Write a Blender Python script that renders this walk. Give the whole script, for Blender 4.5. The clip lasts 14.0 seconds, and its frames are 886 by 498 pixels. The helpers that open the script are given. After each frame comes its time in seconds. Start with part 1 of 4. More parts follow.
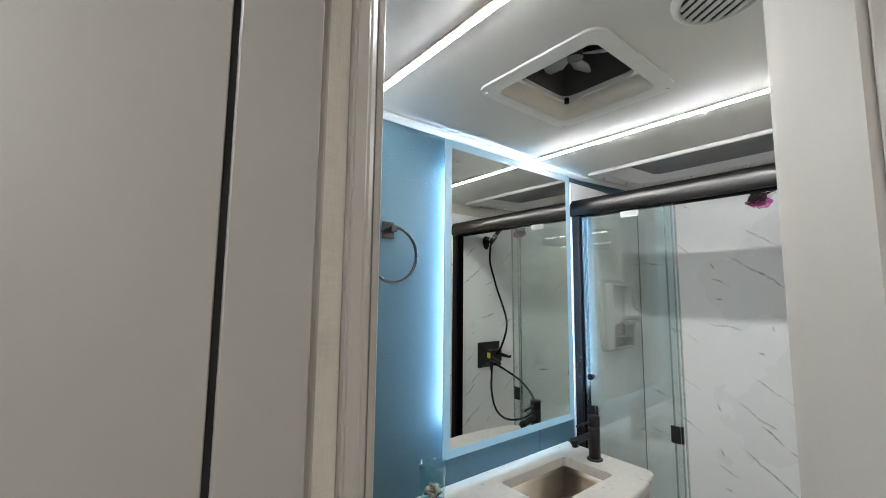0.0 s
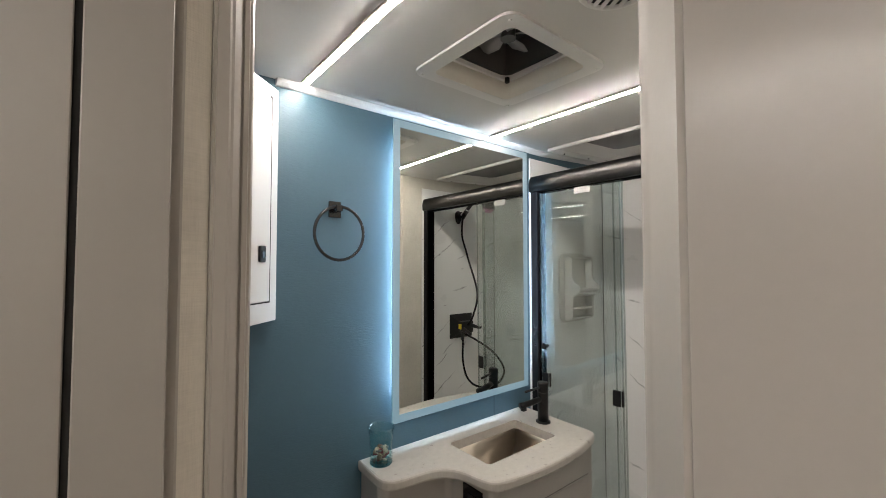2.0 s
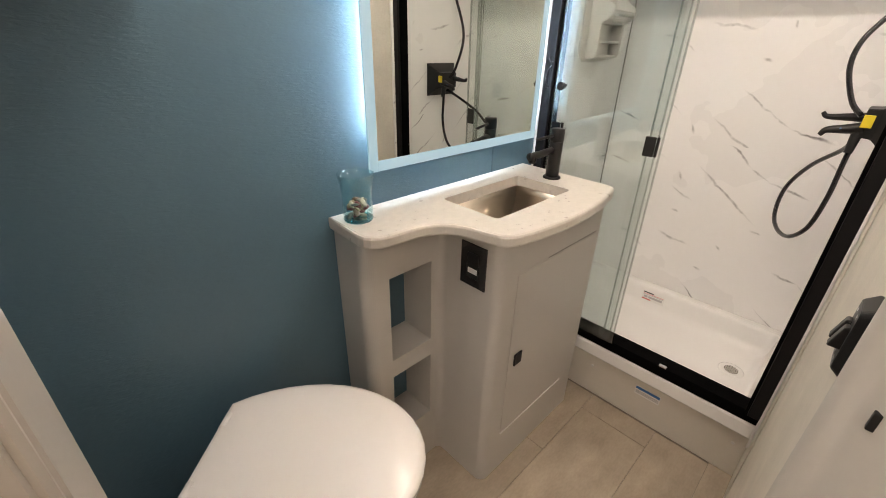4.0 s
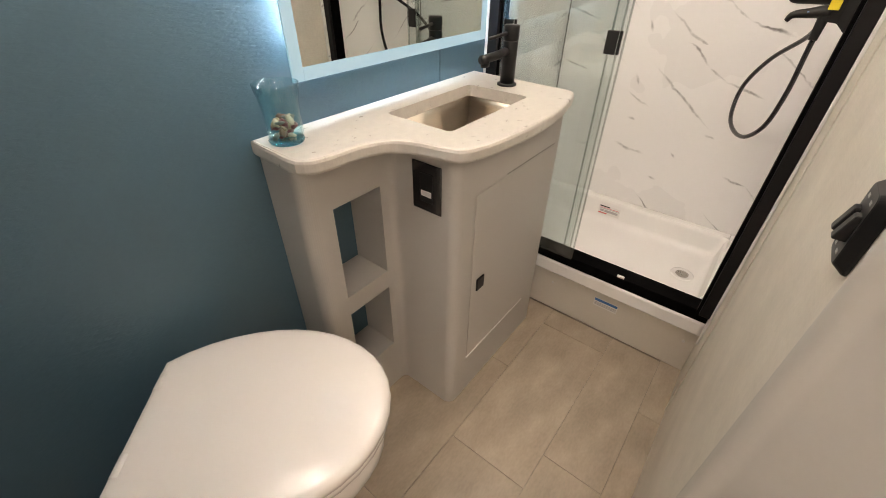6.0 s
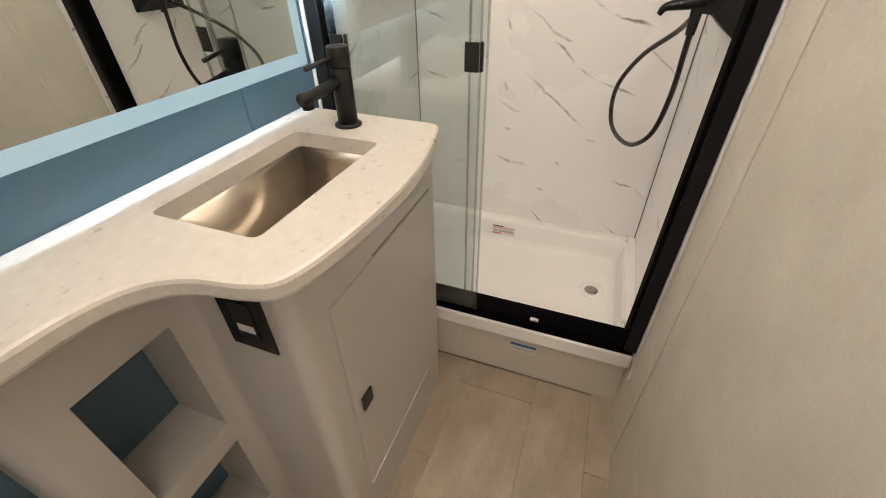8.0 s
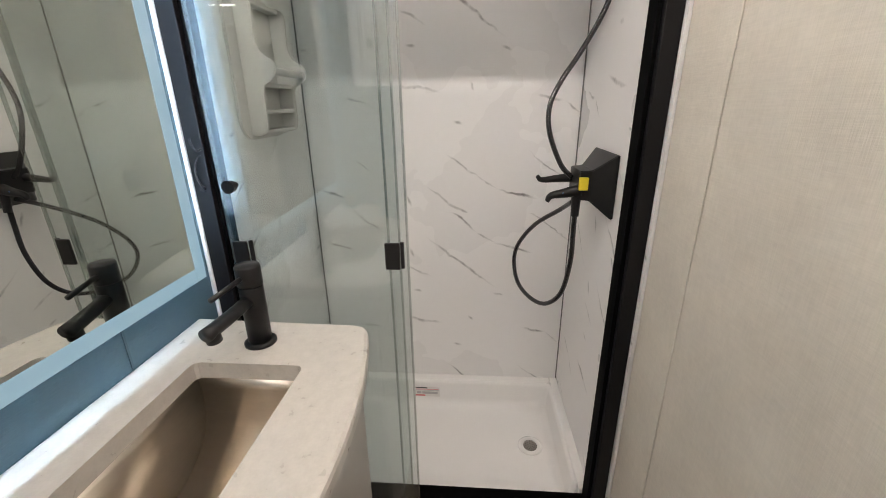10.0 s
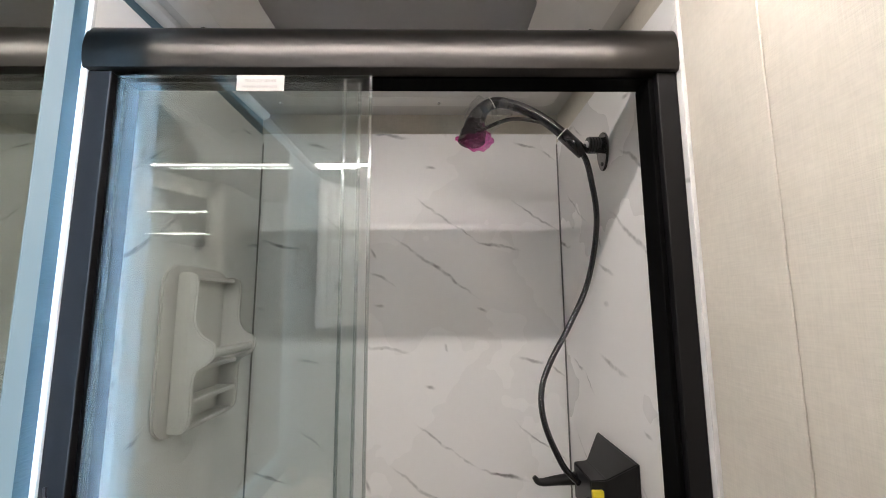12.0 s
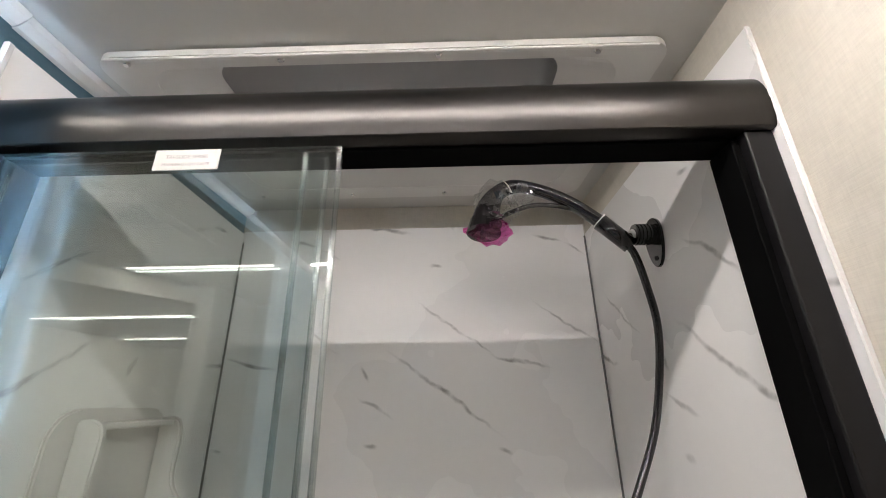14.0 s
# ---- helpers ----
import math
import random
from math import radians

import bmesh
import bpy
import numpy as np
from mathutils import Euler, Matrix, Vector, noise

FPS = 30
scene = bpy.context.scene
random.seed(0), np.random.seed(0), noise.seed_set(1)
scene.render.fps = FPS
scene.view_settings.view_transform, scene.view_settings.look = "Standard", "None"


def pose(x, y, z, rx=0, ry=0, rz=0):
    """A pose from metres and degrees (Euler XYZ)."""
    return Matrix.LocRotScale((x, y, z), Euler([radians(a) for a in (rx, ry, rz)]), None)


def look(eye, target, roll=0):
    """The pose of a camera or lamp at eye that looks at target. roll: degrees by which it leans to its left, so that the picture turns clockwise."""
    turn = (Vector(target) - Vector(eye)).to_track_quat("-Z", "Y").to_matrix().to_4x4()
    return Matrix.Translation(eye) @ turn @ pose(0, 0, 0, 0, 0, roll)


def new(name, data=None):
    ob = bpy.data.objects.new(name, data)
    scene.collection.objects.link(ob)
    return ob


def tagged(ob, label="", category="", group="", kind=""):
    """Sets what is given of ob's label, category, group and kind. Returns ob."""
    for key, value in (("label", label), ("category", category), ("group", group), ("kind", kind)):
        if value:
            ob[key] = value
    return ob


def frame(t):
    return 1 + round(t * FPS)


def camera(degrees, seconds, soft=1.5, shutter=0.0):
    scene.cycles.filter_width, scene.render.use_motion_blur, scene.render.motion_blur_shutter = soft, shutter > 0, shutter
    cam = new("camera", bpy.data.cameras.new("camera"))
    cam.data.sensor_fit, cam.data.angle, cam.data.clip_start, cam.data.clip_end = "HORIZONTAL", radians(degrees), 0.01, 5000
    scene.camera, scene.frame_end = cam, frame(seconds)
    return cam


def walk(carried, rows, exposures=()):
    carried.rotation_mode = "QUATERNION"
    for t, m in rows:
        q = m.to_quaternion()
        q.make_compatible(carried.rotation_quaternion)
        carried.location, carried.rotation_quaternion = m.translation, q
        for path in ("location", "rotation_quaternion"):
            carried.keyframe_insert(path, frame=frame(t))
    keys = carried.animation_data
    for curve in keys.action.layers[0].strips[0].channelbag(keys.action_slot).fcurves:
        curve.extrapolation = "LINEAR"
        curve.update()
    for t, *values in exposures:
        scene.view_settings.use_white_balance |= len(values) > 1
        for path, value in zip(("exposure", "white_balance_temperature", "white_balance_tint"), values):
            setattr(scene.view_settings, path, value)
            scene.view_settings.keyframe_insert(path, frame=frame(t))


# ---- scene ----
cam = camera(94.9, 14.0, soft=0.95)
PATH = [
    (0, (0.016, -0.048, 1.478), (1.26, 1.504, 1.687), 0.6),
    (0.5, (-0.005, -0.118, 1.488), (1.284, 1.393, 1.717), 0.5),
    (1, (0.036, -0.17, 1.5), (1.324, 1.344, 1.727), 0.4),
    (1.5, (0.081, -0.191, 1.501), (1.349, 1.344, 1.686), 0.2),
    (2, (0.107, -0.186, 1.491), (1.365, 1.367, 1.564), 0.0),
    (2.5, (0.143, -0.137, 1.445), (1.406, 1.409, 1.319), -0.1),
    (3, (0.2, -0.014, 1.383), (1.485, 1.466, 0.985), 0.4),
    (3.5, (0.25, 0.078, 1.31), (1.531, 1.466, 0.654), 0.7),
    (4, (0.272, 0.141, 1.258), (1.531, 1.411, 0.362), 1.3),
    (4.2, (0.286, 0.146, 1.239), (1.52, 1.383, 0.266), 1.1),
    (6.3, (0.355, 0.192, 1.198), (1.635, 1.149, -0.004), 0.2),
    (6.5, (0.379, 0.196, 1.208), (1.681, 1.12, 0.004), -0.0),
    (7, (0.458, 0.221, 1.209), (1.821, 1.05, 0.003), -0.8),
    (7.5, (0.582, 0.27, 1.191), (2.005, 0.974, -0.024), -1.2),
    (7.7, (0.626, 0.288, 1.186), (2.074, 0.934, -0.034), -0.9),
    (9.8, (0.779, 0.399, 1.275), (2.62, 0.577, 0.515), -0.9),
    (10, (0.776, 0.41, 1.292), (2.654, 0.555, 0.62), -0.8),
    (10.5, (0.776, 0.417, 1.344), (2.727, 0.489, 0.911), -0.7),
    (11, (0.805, 0.411, 1.387), (2.796, 0.457, 1.199), -1.0),
    (11.5, (0.866, 0.442, 1.422), (2.866, 0.429, 1.465), -0.3),
    (12, (0.962, 0.443, 1.462), (2.944, 0.411, 1.73), -0.3),
    (12.5, (1.071, 0.432, 1.498), (3.018, 0.413, 1.952), -0.2),
    (13, (1.134, 0.425, 1.528), (3.043, 0.429, 2.124), -0.1),
    (13.5, (1.156, 0.427, 1.541), (3.037, 0.439, 2.222), -0.7),
    (14, (1.161, 0.426, 1.538), (3.029, 0.457, 2.254), -0.9),
]
walk(cam, [(t, look(eye, target, roll)) for t, eye, target, roll in PATH], [
    (0, 0.45, 5750, 5), (0.5, 0.28, 6350, 11), (2, 0.13, 6450, 11), (3, 0.3, 6800, 15), (3.5, 0.6, 7000, 15), (4, 1.0, 7200, 16),
    (6.5, 1.09, 7300, 16), (7.5, 1.0, 7350, 15), (10, 0.60, 6550, 14), (11.5, 0.42, 6400, 14), (14, 0.46, 6300, 13)])

# ---- world and lights ----
world = bpy.data.worlds.new("world")
scene.world = world
world.use_nodes = True
world.node_tree.nodes["Background"].inputs[0].default_value = (0.6, 0.62, 0.65, 1)
world.node_tree.nodes["Background"].inputs[1].default_value = 0.05
LED, GLOW, BACKLIGHT = 128.0, 0.26, 52.0

# ---- plan ----
WALL_Y, RIGHT_Y, BACK_X, LEFT_X = 0.955, 0.078, 2.12, -0.16
SHOWER_Y, DOOR_X = 0.958, 1.54
COUNTER = 0.896


def ceil_z(x):
    return 1.997 + 0.055 * max(0.0, x - 1.6)


# ---- materials ----
def material(name, color, rough=0.5, metal=0.0, vary=0.06, scale=6.0, fine=120.0, bump=0.15, spec=0.5, coat=0.0,
             stretch=(1, 1, 1), random_hue=0.0, emit=0.0, emit_color=None, gloss_vary=0.07):
    """A painted or moulded surface: broad and fine tone changes, worn gloss and fine relief."""
    m = bpy.data.materials.new(name)
    m.use_nodes = True
    t = m.node_tree
    b = t.nodes["Principled BSDF"]
    co = t.nodes.new("ShaderNodeTexCoord")
    mp = t.nodes.new("ShaderNodeMapping")
    mp.inputs["Scale"].default_value = stretch
    t.links.new(co.outputs["Object"], mp.inputs[0])
    n1, n2 = t.nodes.new("ShaderNodeTexNoise"), t.nodes.new("ShaderNodeTexNoise")
    for n, s, d in ((n1, scale, 4), (n2, fine, 3)):
        n.inputs["Scale"].default_value, n.inputs["Detail"].default_value = s, d
        t.links.new(mp.outputs[0], n.inputs["Vector"])
    add = t.nodes.new("ShaderNodeMath")
    add.operation = "MULTIPLY_ADD"
    add.inputs[1].default_value = 0.35
    t.links.new(n2.outputs["Fac"], add.inputs[0])
    t.links.new(n1.outputs["Fac"], add.inputs[2])
    ramp = t.nodes.new("ShaderNodeMapRange")
    ramp.inputs["From Min"].default_value, ramp.inputs["From Max"].default_value = 0.4, 0.95
    ramp.inputs["To Min"].default_value, ramp.inputs["To Max"].default_value = 1 - vary, 1 + vary
    t.links.new(add.outputs[0], ramp.inputs["Value"])
    mul = t.nodes.new("ShaderNodeMix")
    mul.data_type, mul.blend_type = "RGBA", "MULTIPLY"
    mul.inputs["Factor"].default_value = 1.0
    mul.inputs["A"].default_value = (*color, 1)
    t.links.new(ramp.outputs[0], mul.inputs["B"])
    last = mul.outputs["Result"]
    if random_hue:
        info = t.nodes.new("ShaderNodeObjectInfo")
        mr = t.nodes.new("ShaderNodeMapRange")
        mr.inputs["To Min"].default_value, mr.inputs["To Max"].default_value = 1 - random_hue, 1 + random_hue
        t.links.new(info.outputs["Random"], mr.inputs["Value"])
        m2 = t.nodes.new("ShaderNodeMix")
        m2.data_type, m2.blend_type = "RGBA", "MULTIPLY"
        m2.inputs["Factor"].default_value = 1.0
        t.links.new(last, m2.inputs["A"])
        t.links.new(mr.outputs[0], m2.inputs["B"])
        last = m2.outputs["Result"]
    t.links.new(last, b.inputs["Base Color"])
    rr = t.nodes.new("ShaderNodeMapRange")
    rr.inputs["To Min"].default_value, rr.inputs["To Max"].default_value = max(0.0, rough - gloss_vary), min(1.0, rough + gloss_vary)
    t.links.new(n1.outputs["Fac"], rr.inputs["Value"])
    t.links.new(rr.outputs[0], b.inputs["Roughness"])
    b.inputs["Metallic"].default_value = metal
    b.inputs["Specular IOR Level"].default_value = spec
    b.inputs["Coat Weight"].default_value = coat
    b.inputs["Coat Roughness"].default_value = 0.08
    if bump:
        bp = t.nodes.new("ShaderNodeBump")
        bp.inputs["Strength"].default_value, bp.inputs["Distance"].default_value = bump, 0.001
        t.links.new(n2.outputs["Fac"], bp.inputs["Height"])
        t.links.new(bp.outputs[0], b.inputs["Normal"])
    if emit:
        b.inputs["Emission Color"].default_value = (*(emit_color or color), 1)
        b.inputs["Emission Strength"].default_value = emit
    return m


def nodes_of(m):
    return m.node_tree, m.node_tree.nodes["Principled BSDF"]


def weave(m, sx, sz, strength, contrast, swap=False):
    """Adds woven threads: two crossed stretched noises that tint and lift the surface."""
    t, b = nodes_of(m)
    co = t.nodes.new("ShaderNodeTexCoord")
    outs = []
    for s in ((sx, sx, sz), (sz, sz, sx)):
        mp = t.nodes.new("ShaderNodeMapping")
        mp.inputs["Scale"].default_value = s
        n = t.nodes.new("ShaderNodeTexNoise")
        n.inputs["Scale"].default_value, n.inputs["Detail"].default_value = 1.0, 3
        t.links.new(co.outputs["Object"], mp.inputs[0])
        t.links.new(mp.outputs[0], n.inputs["Vector"])
        outs.append(n.outputs["Fac"])
    a = t.nodes.new("ShaderNodeMath")
    a.operation = "ADD"
    t.links.new(outs[0], a.inputs[0])
    t.links.new(outs[1], a.inputs[1])
    r = t.nodes.new("ShaderNodeMapRange")
    r.inputs["From Min"].default_value, r.inputs["From Max"].default_value = 0.7, 1.3
    r.inputs["To Min"].default_value, r.inputs["To Max"].default_value = 1 - contrast, 1 + contrast
    t.links.new(a.outputs[0], r.inputs["Value"])
    old = b.inputs["Base Color"].links[0].from_socket
    mul = t.nodes.new("ShaderNodeMix")
    mul.data_type, mul.blend_type = "RGBA", "MULTIPLY"
    mul.inputs["Factor"].default_value = 1.0
    t.links.new(old, mul.inputs["A"])
    t.links.new(r.outputs[0], mul.inputs["B"])
    t.links.new(mul.outputs["Result"], b.inputs["Base Color"])
    bp = t.nodes.new("ShaderNodeBump")
    bp.inputs["Strength"].default_value, bp.inputs["Distance"].default_value = strength, 0.001
    t.links.new(a.outputs[0], bp.inputs["Height"])
    t.links.new(bp.outputs[0], b.inputs["Normal"])
    return m


def ribs(m, scale, strength):
    """Adds fine wavy horizontal ribs, as on embossed wall vinyl."""
    t, b = nodes_of(m)
    co = t.nodes.new("ShaderNodeTexCoord")
    mp = t.nodes.new("ShaderNodeMapping")
    mp.inputs["Scale"].default_value = (0.25, 0.25, 1)
    w = t.nodes.new("ShaderNodeTexNoise")
    w.inputs["Scale"].default_value, w.inputs["Detail"].default_value = scale, 3
    w.inputs["Distortion"].default_value = 0.6
    t.links.new(co.outputs["Object"], mp.inputs[0])
    t.links.new(mp.outputs[0], w.inputs["Vector"])
    bp = t.nodes.new("ShaderNodeBump")
    bp.inputs["Strength"].default_value, bp.inputs["Distance"].default_value = strength, 0.002
    t.links.new(w.outputs["Fac"], bp.inputs["Height"])
    t.links.new(bp.outputs[0], b.inputs["Normal"])
    return m


def marble(name, axis, sign):
    """White printed wall panel: a repeat of broken, slanting grey veins with soft smudges between them."""
    m = material(name, (0.86, 0.845, 0.83), 0.28, vary=0.02, scale=2.5, bump=0.0, fine=60)
    t, b = nodes_of(m)

    def math_node(op, a, c=None):
        n = t.nodes.new("ShaderNodeMath")
        n.operation = op
        for socket, value in ((0, a), (1, c)):
            if value is None:
                continue
            if isinstance(value, (int, float)):
                n.inputs[socket].default_value = value
            else:
                t.links.new(value, n.inputs[socket])
        return n.outputs[0]

    co = t.nodes.new("ShaderNodeTexCoord")
    bend = []
    for scale, amount in ((11.0, 0.030), (55.0, 0.007)):
        n = t.nodes.new("ShaderNodeTexNoise")
        n.inputs["Scale"].default_value, n.inputs["Detail"].default_value = scale, 2
        t.links.new(co.outputs["Object"], n.inputs["Vector"])
        v = t.nodes.new("ShaderNodeVectorMath")
        v.operation = "MULTIPLY_ADD"
        t.links.new(n.outputs["Color"], v.inputs[0])
        v.inputs[1].default_value, v.inputs[2].default_value = (amount,) * 3, (-amount / 2,) * 3
        bend.append(v.outputs[0])
    total = co.outputs["Object"]
    for v in bend:
        a = t.nodes.new("ShaderNodeVectorMath")
        a.operation = "ADD"
        t.links.new(total, a.inputs[0])
        t.links.new(v, a.inputs[1])
        total = a.outputs[0]
    sep, plain = t.nodes.new("ShaderNodeSeparateXYZ"), t.nodes.new("ShaderNodeSeparateXYZ")
    t.links.new(total, sep.inputs[0])
    t.links.new(co.outputs["Object"], plain.inputs[0])
    # the print repeats every 0.61 m across and 0.62 m up, with a jump at the joint 0.945 m up
    across = math_node("MULTIPLY", sep.outputs[axis], sign)
    u = math_node("MULTIPLY", math_node("FRACT", math_node("DIVIDE", math_node("ADD", across, 6.76), 0.61)), 0.61)
    jump = math_node("MULTIPLY", math_node("LESS_THAN", plain.outputs[2], 0.945), 0.185)
    w = math_node("MULTIPLY", math_node("FRACT", math_node("DIVIDE", math_node("ADD", math_node("ADD", sep.outputs[2], jump), 0.65), 0.62)), 0.62)
    pos = t.nodes.new("ShaderNodeCombineXYZ")
    t.links.new(u, pos.inputs[0])
    t.links.new(w, pos.inputs[1])
    strokes = (  # middle across and up, half length, fall in degrees, half width, depth of tone
        (0.213, 0.513, 0.064, 37, 0.0042, 0.75), (0.294, 0.455, 0.040, 32, 0.0035, 0.55), (0.392, 0.417, 0.066, 13, 0.0050, 0.95),
        (0.213, 0.356, 0.146, 36, 0.0052, 0.75), (0.506, 0.499, 0.098, 37, 0.0034, 0.60), (0.073, 0.127, 0.066, 11, 0.0060, 0.70),
        (0.478, 0.096, 0.042, 15, 0.0050, 0.75), (0.546, 0.065, 0.036, 36, 0.0032, 0.55), (0.036, 0.394, 0.020, 65, 0.0060, 0.65),
        (0.061, 0.325, 0.046, 27, 0.0045, 0.50), (0.343, 0.236, 0.017, 12, 0.0052, 0.55), (0.197, 0.024, 0.017, 10, 0.0052, 0.60),
        (0.054, 0.250, 0.015, 12, 0.0055, 0.55), (0.244, 0.135, 0.013, 60, 0.0055, 0.50))
    ink = None
    for x, z, half, fall, wide, tone in strokes:
        mp = t.nodes.new("ShaderNodeMapping")
        mp.vector_type = "TEXTURE"
        mp.inputs["Location"].default_value = (x, z, 0)
        mp.inputs["Rotation"].default_value = (0, 0, radians(-fall))
        mp.inputs["Scale"].default_value = (half * 1.2, wide * 1.25, 1)
        t.links.new(pos.outputs[0], mp.inputs[0])
        d = t.nodes.new("ShaderNodeVectorMath")
        d.operation = "LENGTH"
        t.links.new(mp.outputs[0], d.inputs[0])
        r = t.nodes.new("ShaderNodeMapRange")
        r.interpolation_type = "SMOOTHSTEP"
        r.inputs["From Min"].default_value, r.inputs["From Max"].default_value = 1.0, 0.15
        r.inputs["To Max"].default_value = tone
        t.links.new(d.outputs["Value"], r.inputs["Value"])
        ink = r.outputs[0] if ink is None else math_node("MAXIMUM", ink, r.outputs[0])
    n = t.nodes.new("ShaderNodeTexNoise")
    n.inputs["Scale"].default_value, n.inputs["Detail"].default_value = 34.0, 3
    t.links.new(co.outputs["Object"], n.inputs["Vector"])
    worn = t.nodes.new("ShaderNodeMapRange")
    worn.inputs["From Min"].default_value, worn.inputs["From Max"].default_value = 0.34, 0.62
    worn.inputs["To Min"].default_value = 0.25
    t.links.new(n.outputs["Fac"], worn.inputs["Value"])
    mix = t.nodes.new("ShaderNodeMix")
    mix.data_type = "RGBA"
    t.links.new(math_node("MULTIPLY", ink, worn.outputs[0]), mix.inputs["Factor"])
    t.links.new(b.inputs["Base Color"].links[0].from_socket, mix.inputs["A"])
    mix.inputs["B"].default_value = (0.20, 0.188, 0.18, 1)
    t.links.new(mix.outputs["Result"], b.inputs["Base Color"])
    return m


def pane_glass(name, tint, gloss0=0.05, rough=0.0):
    """Clear sheet glass: see-through, with a sheen that grows towards grazing angles."""
    m = bpy.data.materials.new(name)
    m.use_nodes = True
    t = m.node_tree
    t.nodes.remove(t.nodes["Principled BSDF"])
    out = t.nodes["Material Output"]
    tr, gl, mix = (t.nodes.new(n) for n in ("ShaderNodeBsdfTransparent", "ShaderNodeBsdfGlossy", "ShaderNodeMixShader"))
    tr.inputs["Color"].default_value = (*tint, 1)
    gl.inputs["Roughness"].default_value = rough
    lw = t.nodes.new("ShaderNodeLayerWeight")
    pw = t.nodes.new("ShaderNodeMath")
    pw.operation = "POWER"
    pw.inputs[1].default_value = 4.0
    t.links.new(lw.outputs["Facing"], pw.inputs[0])
    ma = t.nodes.new("ShaderNodeMath")
    ma.operation = "MULTIPLY_ADD"
    ma.inputs[1].default_value, ma.inputs[2].default_value = 0.8, gloss0
    t.links.new(pw.outputs[0], ma.inputs[0])
    t.links.new(ma.outputs[0], mix.inputs[0])
    t.links.new(tr.outputs[0], mix.inputs[1])
    t.links.new(gl.outputs[0], mix.inputs[2])
    t.links.new(mix.outputs[0], out.inputs[0])
    return m


def glowing(name, color, strength, base=0.8):
    m = bpy.data.materials.new(name)
    m.use_nodes = True
    b = m.node_tree.nodes["Principled BSDF"]
    b.inputs["Base Color"].default_value = (base, base, base, 1)
    b.inputs["Emission Color"].default_value = (*color, 1)
    b.inputs["Emission Strength"].default_value = strength
    return m


BLUE = ribs(material("blue_vinyl", (0.068, 0.130, 0.172), 0.42, vary=0.07, scale=3, bump=0), 260, 0.34)
HALL = material("taupe_laminate", (0.32, 0.298, 0.272), 0.36, vary=0.03, scale=2.0, fine=90, bump=0.05)
DOORPAINT = material("taupe_door", (0.46, 0.43, 0.395), 0.24, vary=0.03, scale=2.0, fine=90, bump=0.04)
LINEN = weave(material("linen_wall", (0.61, 0.565, 0.49), 0.62, vary=0.09, scale=9, bump=0), 620, 34, 0.3, 0.045)
JAMBPAINT = material("taupe_jamb", (0.47, 0.44, 0.40), 0.55, vary=0.04, scale=4, fine=90, bump=0.06)
TRIM = material("taupe_trim", (0.39, 0.358, 0.32), 0.38, vary=0.04, scale=5, bump=0.05)
WHITE = material("white_laminate", (0.66, 0.645, 0.63), 0.32, vary=0.02, bump=0.03)
CEIL = material("ceiling_vinyl", (0.57, 0.555, 0.53), 0.42, vary=0.03, scale=3, bump=0.06)
PLASTIC = material("white_plastic", (0.68, 0.665, 0.64), 0.33, vary=0.03, bump=0.03)
CREAM = material("cream_plastic", (0.66, 0.615, 0.545), 0.4, vary=0.04, bump=0.03)
VANITY = material("grey_vanity_paint", (0.46, 0.435, 0.405), 0.36, vary=0.03, scale=4, fine=200, bump=0.06)
STONE = material("quartz_top", (0.50, 0.47, 0.425), 0.3, vary=0.07, scale=60, fine=240, bump=0.02)
STEEL = material("brushed_steel", (0.47, 0.435, 0.395), 0.30, metal=1.0, vary=0.03, scale=30, fine=90, bump=0.0, stretch=(0.6, 12, 12), gloss_vary=0.03)
BLACK = material("matt_black", (0.009, 0.0085, 0.0085), 0.42, vary=0.2, bump=0.05, spec=0.35)
TRACKBLACK = material("track_black", (0.002, 0.002, 0.002), 0.7, vary=0.2, bump=0.0, spec=0.03)
BRONZE = material("satin_black_aluminium", (0.046, 0.043, 0.041), 0.31, metal=1.0, vary=0.12, scale=4, bump=0.03)
POSTBLACK = material("satin_black_post", (0.007, 0.0065, 0.007), 0.42, vary=0.12, scale=4, bump=0.02, spec=0.22)
GLOSSBLACK = material("gloss_black", (0.012, 0.011, 0.012), 0.14, vary=0.2, bump=0.0, coat=0.4)
GAP = material("dark_gap", (0.012, 0.011, 0.01), 0.8, vary=0.1, bump=0)
CHROME = material("chrome", (0.72, 0.72, 0.72), 0.12, metal=1.0, vary=0.03, bump=0)
MARBLE = marble("marble_back_panel", 1, -1)
MARBLE_SIDE = marble("marble_side_panel", 0, -1)
PAN = material("shower_pan_acrylic", (0.85, 0.835, 0.81), 0.2, vary=0.02, scale=4, bump=0.01, coat=0.3)
PORCELAIN = material("toilet_plastic", (0.66, 0.63, 0.60), 0.24, vary=0.015, scale=3, bump=0.01, coat=0.3)
SINKSTEEL = material("sink_steel", (0.84, 0.76, 0.66), 0.36, metal=1.0, vary=0.06, scale=9, fine=60, bump=0.05, stretch=(1, 1, 5), gloss_vary=0.12)
FLOOR = material("stone_look_vinyl", (0.33, 0.268, 0.203), 0.36, vary=0.26, scale=5.5, fine=70, bump=0.06, random_hue=0.07, stretch=(1, 2.2, 1))
GROUT = material("vinyl_joint", (0.20, 0.165, 0.13), 0.6, vary=0.1, bump=0)
YELLOW = material("yellow_tape", (0.75, 0.58, 0.03), 0.45, vary=0.06, bump=0)
LABEL = material("white_label", (0.75, 0.73, 0.70), 0.5, vary=0.02, bump=0)
PRINT = material("grey_print", (0.42, 0.41, 0.40), 0.6, vary=0.05, bump=0)
